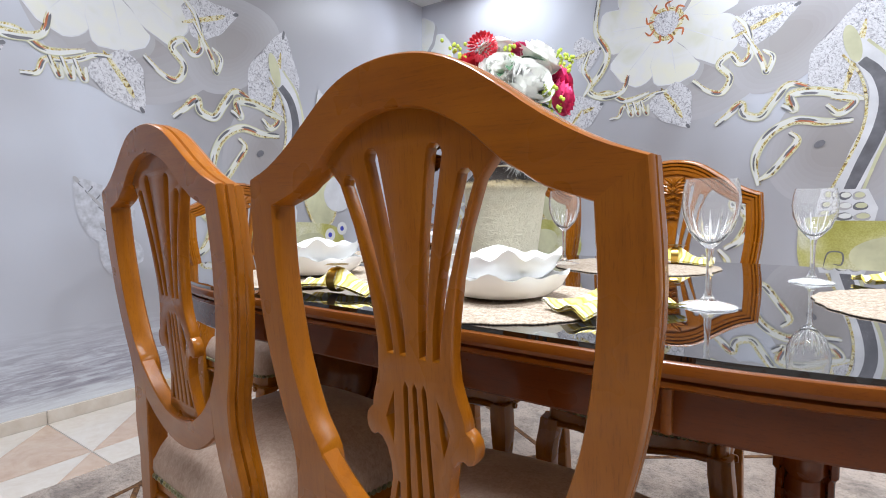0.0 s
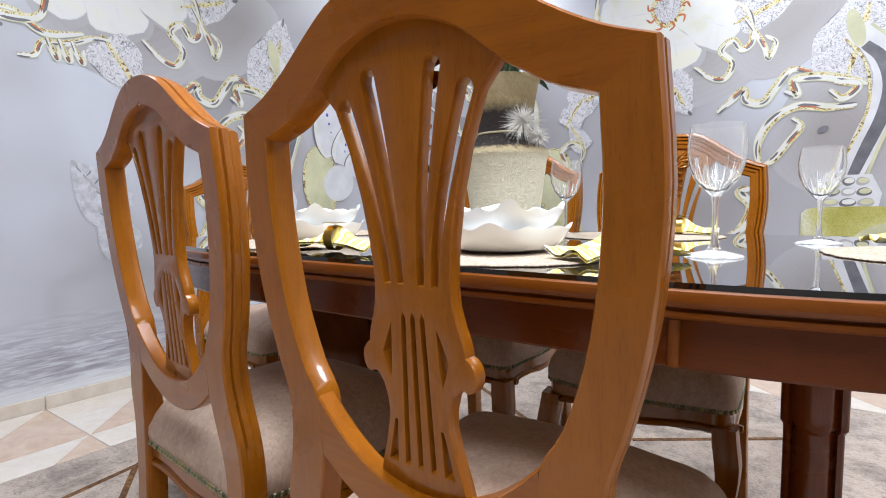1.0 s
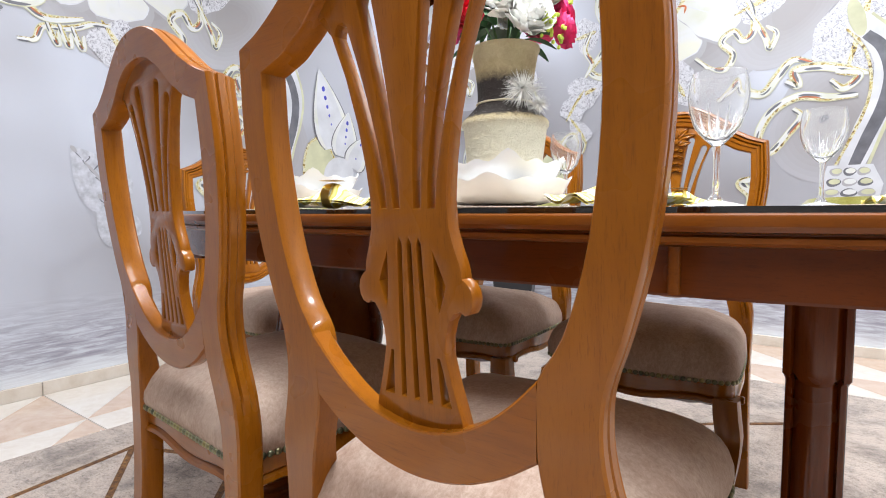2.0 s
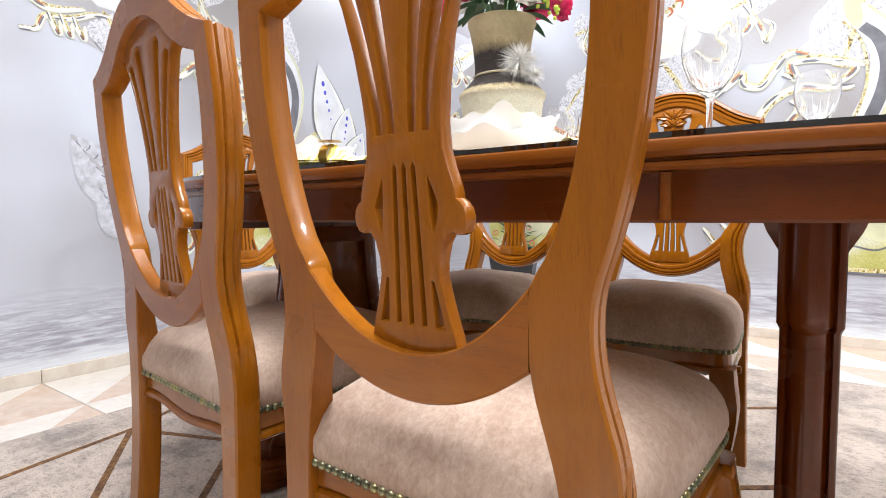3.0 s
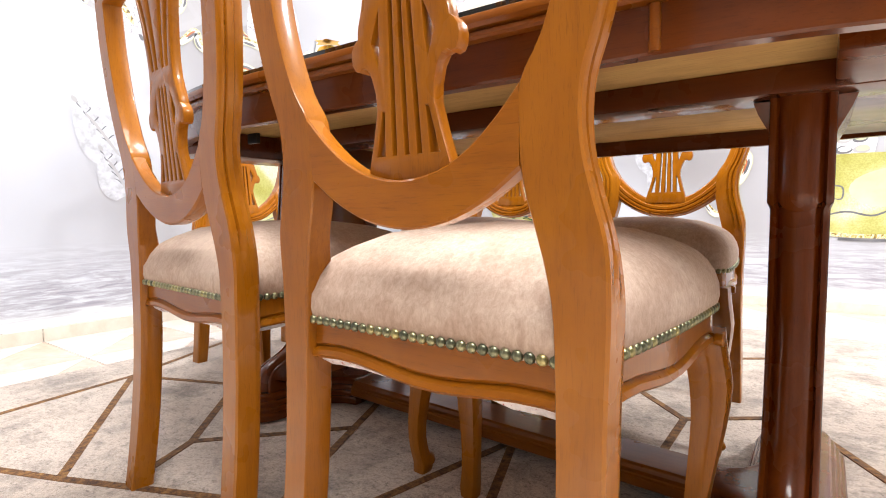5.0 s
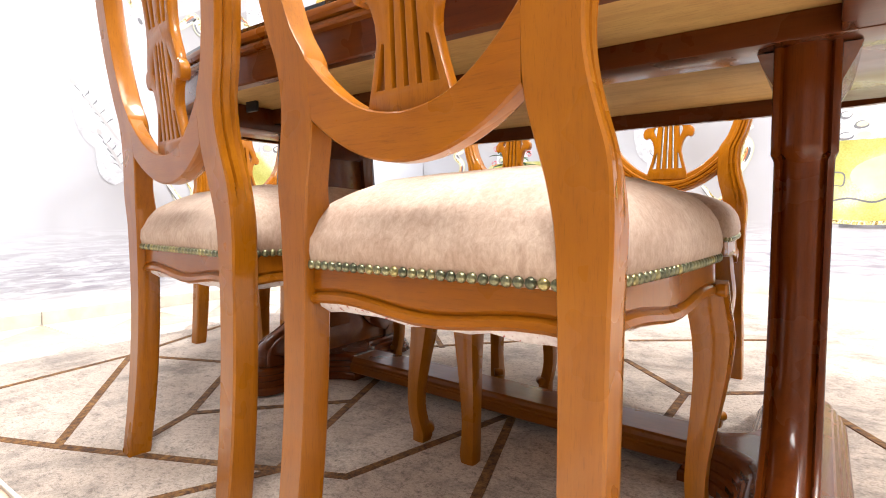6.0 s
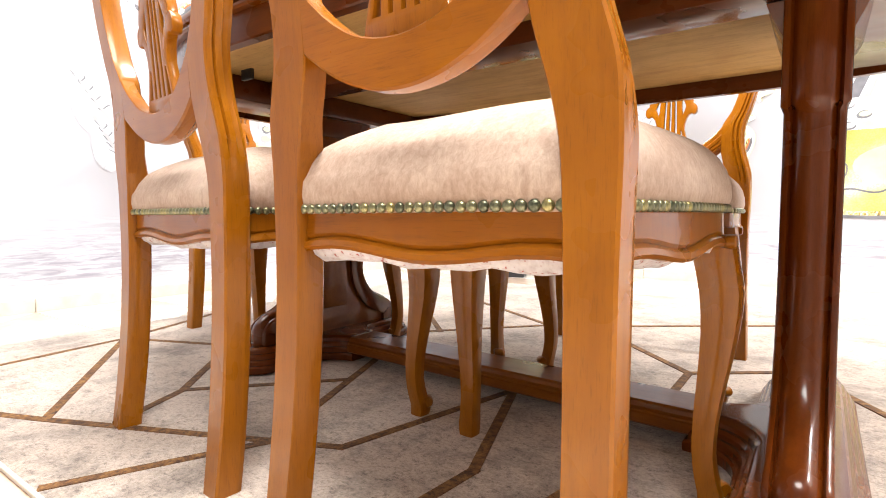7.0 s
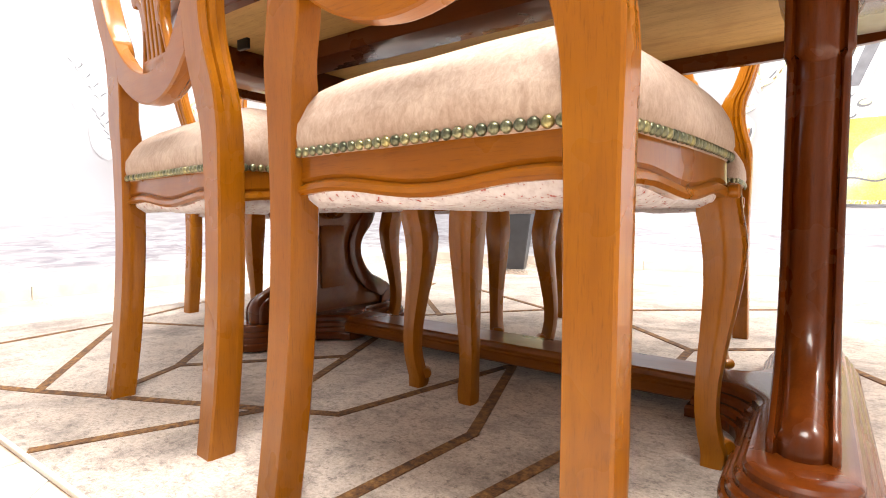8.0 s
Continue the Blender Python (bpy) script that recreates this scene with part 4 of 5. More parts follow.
# pedestal: a shaped board with a fluted edge on a moulded foot
def pedestal(px, cy, edge, reach, inner):
    """edge: (half width, height) of the board; reach: half length of the foot; inner: side of the stretcher."""
    ped = new("pedestal")
    ped.parent = table
    line = [(p.x, p.z) for p in spline([(a, 0, b) for a, b in edge], 3)]
    # middle board
    path = [(a - 0.03, z) for a, z in line] + [(-(a - 0.03), z) for a, z in reversed(line)]
    v, f = cut_board(path, [], 0.05, 0.003)
    link_mesh("board", [(px + y, cy + x, z) for x, y, z in v], f, TABLE_LIGHTER, ped)
    # fluted edges
    flutes = [(-0.044, -0.05), (-0.044, -0.004), (-0.040, 0.0), (-0.034, 0.001), (-0.030, -0.006), (-0.026, -0.001), (-0.020, 0.005), (-0.010, 0.009), (0.0, 0.010),
              (0.010, 0.009), (0.020, 0.005), (0.026, -0.001), (0.030, -0.006), (0.034, 0.001), (0.040, 0.0), (0.044, -0.004), (0.044, -0.05)]
    for s in (-1, 1):
        rings = []
        for i, (a, z) in enumerate(line):
            w = 0.88 if z > 0.54 else 0.80
            q = Vector(line[min(i + 1, len(line) - 1)]) - Vector(line[max(i - 1, 0)])
            q.normalize()
            nrm = Vector((-q.y, q.x))
            if nrm.x < 0:
                nrm = -nrm
            rg = [(px + x * w, cy + s * (a + nrm.x * d * 1.0), z + nrm.y * d) for x, d in flutes]
            rings.append(rg if s < 0 else rg[::-1])
        v, f = loft(rings)
        link_mesh("fluted_edge", v, f, TABLE_UP, ped, angle=50)
    # carved fan on both faces
    for s in (-1, 1):
        vs, fs = [], []
        for k in range(7):
            a = (k - 3) * 0.42
            m0 = len(vs)
            d = Vector((math.sin(a), math.cos(a)))
            for r in range(5):
                u = r / 4
                for q, h in ((-1, 0.0), (0, 0.006), (1, 0.0)):
                    wd = 0.010 * (0.3 + u) * math.sin(math.pi * (0.15 + 0.75 * u))
                    vs.append((px + s * (0.0245 + h), cy + d.x * 0.05 * u + d.y * q * wd, 0.33 + d.y * 0.05 * u - d.x * q * wd))
            for r in range(4):
                for c in range(2):
                    fs.append((m0 + r * 3 + c, m0 + r * 3 + c + 1, m0 + r * 3 + c + 4, m0 + r * 3 + c + 3))
        link_mesh("carved_fan", vs, fs, TABLE_LIGHTER, ped, "carved fan relief")
        part("carved_panel", box_bm(px + s * 0.024, px + s * 0.031, cy - 0.045, cy + 0.045, 0.13, 0.31, 0.004), TABLE_LIGHTER, ped)
    # moulded foot with round ends, sweeping out to the stretcher on its inner side
    prof = [(0.0, 0.004), (0.0, 0.019), (-0.003, 0.023), (-0.007, 0.0235), (-0.0075, 0.032), (-0.0105, 0.036), (-0.0150, 0.0365), (-0.0155, 0.044), (-0.019, 0.049),
            (-0.024, 0.0495), (-0.0245, 0.057), (-0.028, 0.061), (-0.034, 0.0635), (-0.05, 0.064)]
    rings = []
    for o, z in prof:
        r, hs, sweep = 0.080 + o, 0.071 + o, 0.085
        far, near = cy + reach - 0.08, cy - reach + 0.08
        pts = [(px + r * math.cos(t), far + r * math.sin(t), z) for t in (math.pi * i / 14 for i in range(15))]
        if inner < 0:
            side = [(px - r - sweep * (1 - math.cos(t)), cy + hs + sweep * (1 - math.sin(t)), z) for t in (math.pi / 2 * i / 8 for i in range(9))]
            pts += side + [(x, 2 * cy - y, q) for x, y, q in reversed(side)]
        pts += [(px + r * math.cos(t), near + r * math.sin(t), z) for t in (math.pi + math.pi * i / 14 for i in range(15))]
        if inner > 0:
            side = [(px + r + sweep * (1 - math.cos(t)), cy - hs - sweep * (1 - math.sin(t)), z) for t in (math.pi / 2 * i / 8 for i in range(9))]
            pts += side + [(x, 2 * cy - y, q) for x, y, q in reversed(side)]
        rings.append(pts)
    v, f = loft(rings)
    link_mesh("foot", v, f, TABLE_UP, ped, angle=25)
    rings = []
    for h, g, z in ((0.036, 0.10, 0.625), (0.040, 0.115, 0.645), (0.054, 0.13, 0.672), (0.060, 0.135, 0.6885)):
        rings.append([(px - h, cy - g, z), (px + h, cy - g, z), (px + h, cy + g, z), (px - h, cy + g, z)])
    v, f = loft(rings)
    link_mesh("top_bracket", v, f, TABLE_UP, ped, angle=20)
    return ped


pedestal(-0.004, 1.017, [(0.150, 0.690), (0.150, 0.60), (0.146, 0.545), (0.137, 0.535), (0.136, 0.45), (0.138, 0.36), (0.146, 0.27), (0.165, 0.20), (0.205, 0.145), (0.265, 0.105), (0.30, 0.085), (0.305, 0.060)], 0.40, -1)
pedestal(-1.18, 1.085, [(0.150, 0.690), (0.160, 0.56), (0.178, 0.45), (0.184, 0.38), (0.165, 0.32), (0.124, 0.275), (0.112, 0.24), (0.122, 0.20), (0.16, 0.155), (0.225, 0.125), (0.25, 0.10), (0.252, 0.060)], 0.32, 1)
rings = []
for x, y0 in ((-1.035, 1.078), (-0.58, 1.050), (-0.135, 1.022)):
    half = [(0.057, 0.024), (0.062, 0.028), (0.062, 0.044), (0.059, 0.0465), (0.059, 0.050), (0.053, 0.054), (0.051, 0.0615), (0.046, 0.065)]
    rings.append([(x, y0 + y, z) for y, z in half] + [(x, y0 - y, z) for y, z in reversed(half)])
v, f = loft(rings)
link_mesh("stretcher", v, f, TABLE_LIGHTER, table, angle=25)


# ---- things on the table ----
TOP = 0.7755
WEAVE = Nodes("woven_beige_mat")
wf = WEAVE.noise(WEAVE.coords(), 210, 3, 0.7)
WEAVE.bump(wf, 0.8, 0.003)
WEAVE = WEAVE.set(Base=WEAVE.ramp(wf, [(0.35, (0.24, 0.18, 0.13)), (0.5, (0.42, 0.34, 0.26)), (0.65, (0.55, 0.47, 0.38))]), Roughness=0.9)


def napkin_mat():
    n = Nodes("yellow_striped_napkin")
    v = n.coords()
    w = n.add("ShaderNodeTexWave", Vector=v, Scale=15.0, Distortion=7.0, Detail=3.0).outputs["Fac"]
    return n.set(Base=n.ramp(w, [(0.16, (0.80, 0.78, 0.62)), (0.32, (0.78, 0.66, 0.16)), (0.60, (0.62, 0.44, 0.03)), (0.9, (0.78, 0.68, 0.22))]), Roughness=0.8)


NAPKIN, GOLD = napkin_mat(), plain("gilt_metal", (0.62, 0.42, 0.10), 0.28, 1.0, 0.15, 40)


def placemat(x, y, r=0.185):
    mat_ = thing("placemat", "round woven beige placemat lying on the glass", "placemat", "placemats", m=pose(x, y, TOP))
    v, f = lathe([(0.0, 0.0), (r, 0.0), (r + 0.0006, 0.001), (r, 0.002), (0.0, 0.0026)], 72, wave=lambda a, q, z: (q * (1 + (0.012 * math.sin(a * 23) + 0.01 * math.sin(a * 7)) * (q > 0.1)), z))
    link_mesh("weave", v, f, WEAVE, mat_)


def bowl(x, y, z, r, h, turn, label, tall=0.006):
    b = thing("bowl", label, "bowl", "white bowls", m=pose(x, y, z, 0, 0, turn))

    def wav(a, q, zz):
        k = zz / h
        peak = max(0.0, math.cos(4 * a)) ** 4 * tall + 0.003 * math.sin(11 * a)
        return q * (1 + 0.10 * k * math.cos(4 * a)), zz + peak * max(0.0, k - 0.45) / 0.55
    pro = [(0.0, 0.0), (r * 0.62, 0.0), (r * 0.80, h * 0.12), (r * 0.93, h * 0.45), (r * 1.0, h * 0.98), (r * 1.0, h), (r * 0.975, h * 0.97), (r * 0.90, h * 0.5), (r * 0.74, h * 0.2), (0.0, h * 0.14)]
    v, f = lathe(pro, 64, wave=wav)
    link_mesh("shell", v, f, PORCELAIN, b)


def napkin(x, y, turn, seed, ln=0.17):
    n = thing("napkin", "folded yellow and white striped napkin with gilt ring", "napkin", "napkins", m=pose(x, y, TOP, 0, 0, turn))
    r = random.Random(seed)
    rows = []
    for i in range(15):
        u = i / 14 - 0.5
        w = 0.022 + 0.085 * abs(u) ** 1.1
        row = []
        for j in range(11):
            q = j / 10 - 0.5
            zz = 0.006 + 0.030 * math.exp(-(u * 5) ** 2) * (1 - 4 * q * q) + 0.006 * math.sin(j * 0.95 + 5 * u + seed) * (0.4 + abs(u)) + 0.006
            row.append((u * ln, q * 2 * w * 0.75, max(0.001, zz + 0.002 * r.random())))
        rows.append(row)
    v, f = loft(rows, closed=False)
    k = len(v)
    v += [(a, b, max(0.0, c - 0.004)) for a, b, c in v]
    f += [tuple(q + k for q in reversed(face)) for face in f[:]]
    link_mesh("cloth", v, f, NAPKIN, n, angle=80)
    bm = bmesh.new()
    bmesh.ops.create_cone(bm, segments=20, radius1=0.022, radius2=0.022, depth=0.016)
    for q in bm.verts:
        q.co = Vector((q.co.z, q.co.x, q.co.y * 0.95 + 0.022))
    ring_ = part("ring", bm, GOLD, n, "gilt ring")
    v, f = [], []
    for p in range(6):
        a = p * math.pi / 3
        m0 = len(v)
        c = Vector((0, 0, 0.046))
        d, s = Vector((math.cos(a), math.sin(a), 0.2)), Vector((-math.sin(a), math.cos(a), 0))
        v += [c, c + d * 0.014 + s * 0.008, c + d * 0.024 + Vector((0, 0, -0.003)), c + d * 0.014 - s * 0.008]
        f.append((m0, m0 + 1, m0 + 2, m0 + 3))
    link_mesh("ring_flower", v, f, GOLD, ring_)


def wine_glass(x, y, label, s=1.0):
    g = thing("wine_glass", label, "wine glass", "wine glasses", m=pose(x, y, TOP))
    out = [(0.0, 0.0), (0.040, 0.0), (0.041, 0.0015), (0.034, 0.004), (0.012, 0.009), (0.0055, 0.018), (0.0042, 0.045), (0.0045, 0.075), (0.0065, 0.088), (0.016, 0.097), (0.029, 0.113), (0.038, 0.138), (0.0405, 0.158), (0.0385, 0.178), (0.0355, 0.192)]
    inn = [(0.0345, 0.192), (0.0375, 0.177), (0.0392, 0.158), (0.0367, 0.139), (0.0275, 0.115), (0.014, 0.100), (0.0, 0.096)]
    facet = lambda a, r, z: (r * (1 + (0.010 * math.cos(16 * a) if 0.10 * s < z < 0.15 * s else 0)), z)
    for name, pro, mat in (("foot", out[:5] + [(0.0, 0.009)], FOOT_GLASS), ("stem", [(0.0, 0.0092)] + out[4:9] + [(0.0, 0.088)], CLEAR), ("bowl", [(0.0, 0.0882)] + out[8:] + inn, CLEAR)):
        v, f = lathe([(r * s, (z + 0.0003 * (name != "foot")) * s) for r, z in pro], 40, wave=facet)
        ob = link_mesh(name, v, f, mat, g, angle=40)
        ob.visible_shadow = False
        if name == "bowl":
            shell = ob
    vs, fs = [], []
    for k in range(18):
        for r in range(7):
            u = r / 6
            z = (0.099 + (0.046 if k % 2 else 0.034) * u) * s
            w = 0.0011 * math.sin(math.pi * (0.1 + 0.85 * u)) * s
            j = next(i for i in range(8, len(out) - 1) if out[i + 1][1] * s >= z)
            t = (z / s - out[j][1]) / (out[j + 1][1] - out[j][1])
            rad = (out[j][0] + (out[j + 1][0] - out[j][0]) * t) * s * 1.012 + 0.0003
            a = 2 * math.pi * k / 18
            vs += [(rad * math.cos(a) + q * w * math.sin(a), rad * math.sin(a) - q * w * math.cos(a), z) for q in (-1, 1)]
            if r:
                m = len(vs) - 4
                fs.append((m, m + 1, m + 3, m + 2))
    etched = link_mesh("cut_pattern", vs, fs, ETCHED, shell, "frosted cut strokes")
    etched.visible_shadow = False


for x, y in ((-0.412, 0.712), (-0.885, 0.745), (-0.36, 1.29), (-0.87, 1.29), (0.18, 0.98), (-1.16, 1.08)):
    placemat(x, y)
for x, y, t in ((-0.412, 0.735, 20), (-0.885, 0.765, 35), (-0.90, 1.28, 10), (0.24, 0.99, 30)):
    bowl(x, y, TOP + 0.005, 0.098, 0.036, t, "wide white porcelain bowl with wavy rim")
    bowl(x, y + 0.005, TOP + 0.032, 0.086, 0.036, t + 14, "white porcelain bowl with peaked rim, stacked in another", 0.012)
napkin(-0.225, 0.715, 58, 1)
napkin(-0.67, 0.625, 12, 2)
napkin(-0.285, 1.375, 5, 3)
napkin(-1.06, 1.24, 70, 4, 0.15)
napkin(0.125, 1.215, 15, 5, 0.13)
wine_glass(-0.126, 0.826, "tall clear wine glass with cut pattern on the glass top", 0.94)
wine_glass(-0.009, 1.187, "clear stemmed wine glass beside a placemat", 0.9)
wine_glass(-0.519, 1.246, "clear stemmed wine glass near the vase", 0.95)


# ---- vase with bouquet ----
def vase_mat():
    n = Nodes("rough_plaster_vase")
    c = n.t.nodes.new("ShaderNodeTexCoord")
    z = n.add("ShaderNodeSeparateXYZ", Vector=c.outputs["Object"]).outputs[2]
    f = n.noise(c.outputs["Object"], 60, 5, 0.7, 1.2)
    zz = n.math("ADD", z, n.math("MULTIPLY", n.math("SUBTRACT", f, 0.5), 0.03))
    m = n.add("ShaderNodeMapRange", Value=zz)
    m.inputs[1].default_value, m.inputs[2].default_value = 0.0, 0.4
    cream, brown, dark = (0.87, 0.83, 0.65), (0.45, 0.36, 0.20), (0.030, 0.022, 0.018)
    paint = n.ramp(m.outputs[0], [(0.0, dark), (0.05, dark), (0.10, cream), (0.49, cream), (0.555, brown), (0.575, dark), (0.78, dark), (0.85, brown), (0.97, (0.62, 0.54, 0.33))])
    speck = n.ramp(n.noise(c.outputs["Object"], 150, 3, 0.7), [(0.62, (0, 0, 0)), (0.70, (1, 1, 1))])
    band = n.ramp(m.outputs[0], [(0.56, (0, 0, 0)), (0.575, (1, 1, 1)), (0.64, (1, 1, 1)), (0.66, (0, 0, 0))])
    col = n.mix(n.math("MULTIPLY", speck, n.math("MULTIPLY", band, 0.55)), paint, (0.6, 0.6, 0.6))
    col = n.mix(0.28, col, n.ramp(f, [(0.32, (0.66, 0.62, 0.52)), (0.6, (1, 1, 1))]), "MULTIPLY")
    n.bump(f, 0.9, 0.006)
    return n.set(Base=col, Roughness=0.75)


VX, VY = -0.592, 1.072
vase = thing("vase", "two-tier plaster vase, cream with a dark band", "vase", m=pose(VX, VY, TOP))
v, f = lathe([(0.0, 0.0), (0.072, 0.0), (0.076, 0.004), (0.078, 0.03), (0.090, 0.12), (0.0985, 0.20), (0.103, 0.208), (0.1035, 0.218), (0.099, 0.224), (0.084, 0.240), (0.070, 0.256), (0.0655, 0.262),
              (0.065, 0.285), (0.066, 0.31), (0.070, 0.345), (0.077, 0.385), (0.081, 0.392), (0.081, 0.402), (0.075, 0.404), (0.070, 0.39), (0.062, 0.33), (0.0, 0.325)], 56,
             wave=lambda a, r, z: (r * (1 + 0.008 * math.sin(5 * a + 20 * z)), z))
link_mesh("body", v, f, vase_mat(), vase, angle=50)
vase.scale = (0.94, 0.94, 0.88)
STRING = plain("cream_string", (0.72, 0.64, 0.46), 0.85)
rings = []
for i in range(48):
    a = 2 * math.pi * i / 48
    rings.append([((0.067 + 0.0025 * math.cos(b)) * math.cos(a), (0.067 + 0.0025 * math.cos(b)) * math.sin(a), 0.264 + 0.0025 * math.sin(b)) for b in (0, 1.57, 3.14, 4.71)])
v, f = loft(rings + rings[:1], caps=False)
link_mesh("string", v, f, STRING, vase, "cream string tied round the neck")
FEATHER = plain("white_feather", (0.82, 0.81, 0.77), 0.8)
RIGHT, AHEAD = Vector((0.814, 0.581, 0)), Vector((-0.581, 0.814, 0))
rng = random.Random(11)


def tuft(centre, n, r, name, parent):
    vs, fs = [], []
    for _ in range(n):
        d = Vector((rng.gauss(0, 1), rng.gauss(0, 1), rng.gauss(0, 1))).normalized()
        s = d.orthogonal().normalized()
        w = d.cross(s)
        l = r * rng.uniform(0.7, 1.15)
        k = len(vs)
        vs += [centre + s * 0.0012, centre - s * 0.0006 + w * 0.001, centre - s * 0.0006 - w * 0.001, centre + d * l + Vector((0, 0, -0.1 * l))]
        fs += [(k, k + 1, k + 3), (k + 1, k + 2, k + 3), (k + 2, k, k + 3)]
    return link_mesh(name, vs, fs, FEATHER, parent, smooth=False)


fa = RIGHT * 0.030 - AHEAD * 0.085 + Vector((0, 0, 0.285))
tuft(fa, 420, 0.052, "feather_tuft", vase)
tuft(fa + RIGHT * 0.035 + Vector((0, 0, -0.035)), 160, 0.030, "feather_tuft", vase)

ROSE_W = plain("white_rose_petal", (0.95, 0.95, 0.91), 0.6, 0, 0.03, 18, 0.05, Sheen=0.5)
ROSE_R = plain("red_petal", (0.60, 0.012, 0.035), 0.6, 0, 0.3, 25, 0.05)
ROSE_P = plain("pink_petal", (0.72, 0.035, 0.17), 0.6, 0, 0.3, 25, 0.05)
LEAF = plain("dark_green_leaf", (0.022, 0.085, 0.028), 0.5, 0, 0.4, 14, 0.1)
SPRIG = plain("yellow_green_sprig", (0.45, 0.55, 0.06), 0.6, 0, 0.3, 30, 0.1)
STEM = plain("green_stem", (0.05, 0.14, 0.03), 0.6)


def petal_patch(base, out, up, w, h, curl):
    """A cupped petal as a small grid."""
    side = out.cross(up).normalized()
    vs, fs = [], []
    for i in range(5):
        t = i / 4
        for j in range(5):
            q = j / 2 - 1
            ww = w * math.sin(math.pi * (0.18 + 0.62 * t)) * q
            vs.append(base + side * ww + up * h * t + out * (curl * t * t - 0.30 * w * q * q + 0.15 * h * t))
    for i in range(4):
        for j in range(4):
            fs.append((i * 5 + j, i * 5 + j + 1, i * 5 + j + 6, i * 5 + j + 5))
    return vs, fs


def rose(parent, c, r, axis, mat, seed):
    rr = random.Random(seed)
    axis = axis.normalized()
    a0 = axis.orthogonal().normalized()
    b0 = axis.cross(a0)
    vs, fs = [], []
    for ring, (n, rad, hh, curl) in enumerate(((3, 0.06, 1.0, -0.06), (4, 0.18, 1.0, -0.05), (5, 0.32, 0.98, -0.02), (6, 0.46, 0.90, 0.06), (7, 0.58, 0.78, 0.20), (8, 0.64, 0.60, 0.42))):
        for k in range(n):
            a = 2 * math.pi * (k + rr.random() * 0.4) / n + ring
            out = a0 * math.cos(a) + b0 * math.sin(a)
            p, q = petal_patch(c - axis * r * 0.5 + out * rad * r * 0.9, out, axis, r * (0.30 + 0.12 * ring), r * hh * 1.15, r * curl)
            m = len(vs)
            vs += p
            fs += [tuple(i + m for i in g) for g in q]
    m = len(vs)
    core, cf = lathe([(0.05 * r, -0.5 * r), (0.42 * r, -0.35 * r), (0.55 * r, 0.0), (0.40 * r, 0.28 * r), (0.05 * r, 0.36 * r)], 12)
    vs += [c + a0 * x + b0 * y + axis * z for x, y, z in core]
    fs += [tuple(i + m for i in g) for g in cf]
    return link_mesh("rose", vs, fs, mat, parent, angle=80)


def dahlia(parent, c, r, mat, n=150):
    vs, fs = [], []
    for i in range(n):
        z = 1 - 2 * (i + 0.5) / n
        a = i * 2.39996
        d = Vector((math.sqrt(1 - z * z) * math.cos(a), math.sqrt(1 - z * z) * math.sin(a), z))
        s = d.orthogonal().normalized()
        w = d.cross(s)
        k = len(vs)
        vs += [c + d * r * 0.6, c + d * r * 0.9 + s * r * 0.11, c + d * r * 1.05 + w * r * 0.05, c + d * r * 0.9 - s * r * 0.11]
        fs.append((k, k + 1, k + 2, k + 3))
    return link_mesh("dahlia", vs, fs, mat, parent, smooth=False)


def leafy(parent, c, d, ln, w, mat, name="leaf"):
    d = d.normalized()
    s = d.cross(Vector((0, 0, 1)))
    s = s.normalized() if s.length > 0.05 else Vector((1, 0, 0))
    u = s.cross(d)
    vs, fs = [], []
    for i in range(6):
        t = i / 5
        h = w * math.sin(math.pi * (0.08 + 0.88 * t)) * 0.5
        m = c + d * ln * t - Vector((0, 0, 1)) * ln * 0.25 * t * t
        vs += [m - s * h + u * h * 0.35, m, m + s * h + u * h * 0.35]
    for i in range(5):
        for j in range(2):
            fs.append((i * 3 + j, i * 3 + j + 1, i * 3 + j + 4, i * 3 + j + 3))
    return link_mesh(name, vs, fs, mat, parent, angle=80)


bouquet = thing("bouquet", "bouquet of white, red and pink flowers in the vase", "flowers", m=pose(VX, VY, TOP - 0.03))
mid = Vector((0, 0, 0.43))


def at(a, z, near=0.05):
    return RIGHT * a - AHEAD * near + Vector((0, 0, z - TOP))


dahlia(bouquet, at(-0.055, 1.286, 0.07), 0.033, ROSE_R)
dahlia(bouquet, at(0.02, 1.285, -0.07), 0.03, ROSE_R)
for k, (a, z, near, r, m) in enumerate(((-0.088, 1.255, 0.04, 0.036, ROSE_R), (-0.018, 1.300, 0.0, 0.040, ROSE_W), (0.066, 1.268, 0.045, 0.052, ROSE_W), (-0.018, 1.232, 0.09, 0.047, ROSE_W),
                                        (0.037, 1.203, 0.105, 0.052, ROSE_W), (0.122, 1.228, 0.02, 0.036, ROSE_P), (0.118, 1.185, 0.05, 0.040, ROSE_P), (-0.115, 1.20, 0.0, 0.038, ROSE_P),
                                        (-0.08, 1.205, 0.08, 0.034, ROSE_R), (0.02, 1.27, -0.09, 0.045, ROSE_W), (-0.08, 1.25, -0.08, 0.042, ROSE_W), (0.09, 1.24, -0.09, 0.042, ROSE_P), (0.03, 1.285, 0.05, 0.026, ROSE_P))):
    p = at(a, z, near)
    rose(bouquet, p, r, (p - mid + Vector((0, 0, 0.05))), m, k)
for k in range(34):
    a = k * 2.4
    d = Vector((math.cos(a), math.sin(a), rng.uniform(-0.5, 0.5)))
    leafy(bouquet, mid + Vector((0, 0, rng.uniform(-0.03, 0.06))) + Vector((d.x, d.y, 0)) * 0.05, d, rng.uniform(0.06, 0.10), rng.uniform(0.022, 0.034), LEAF)
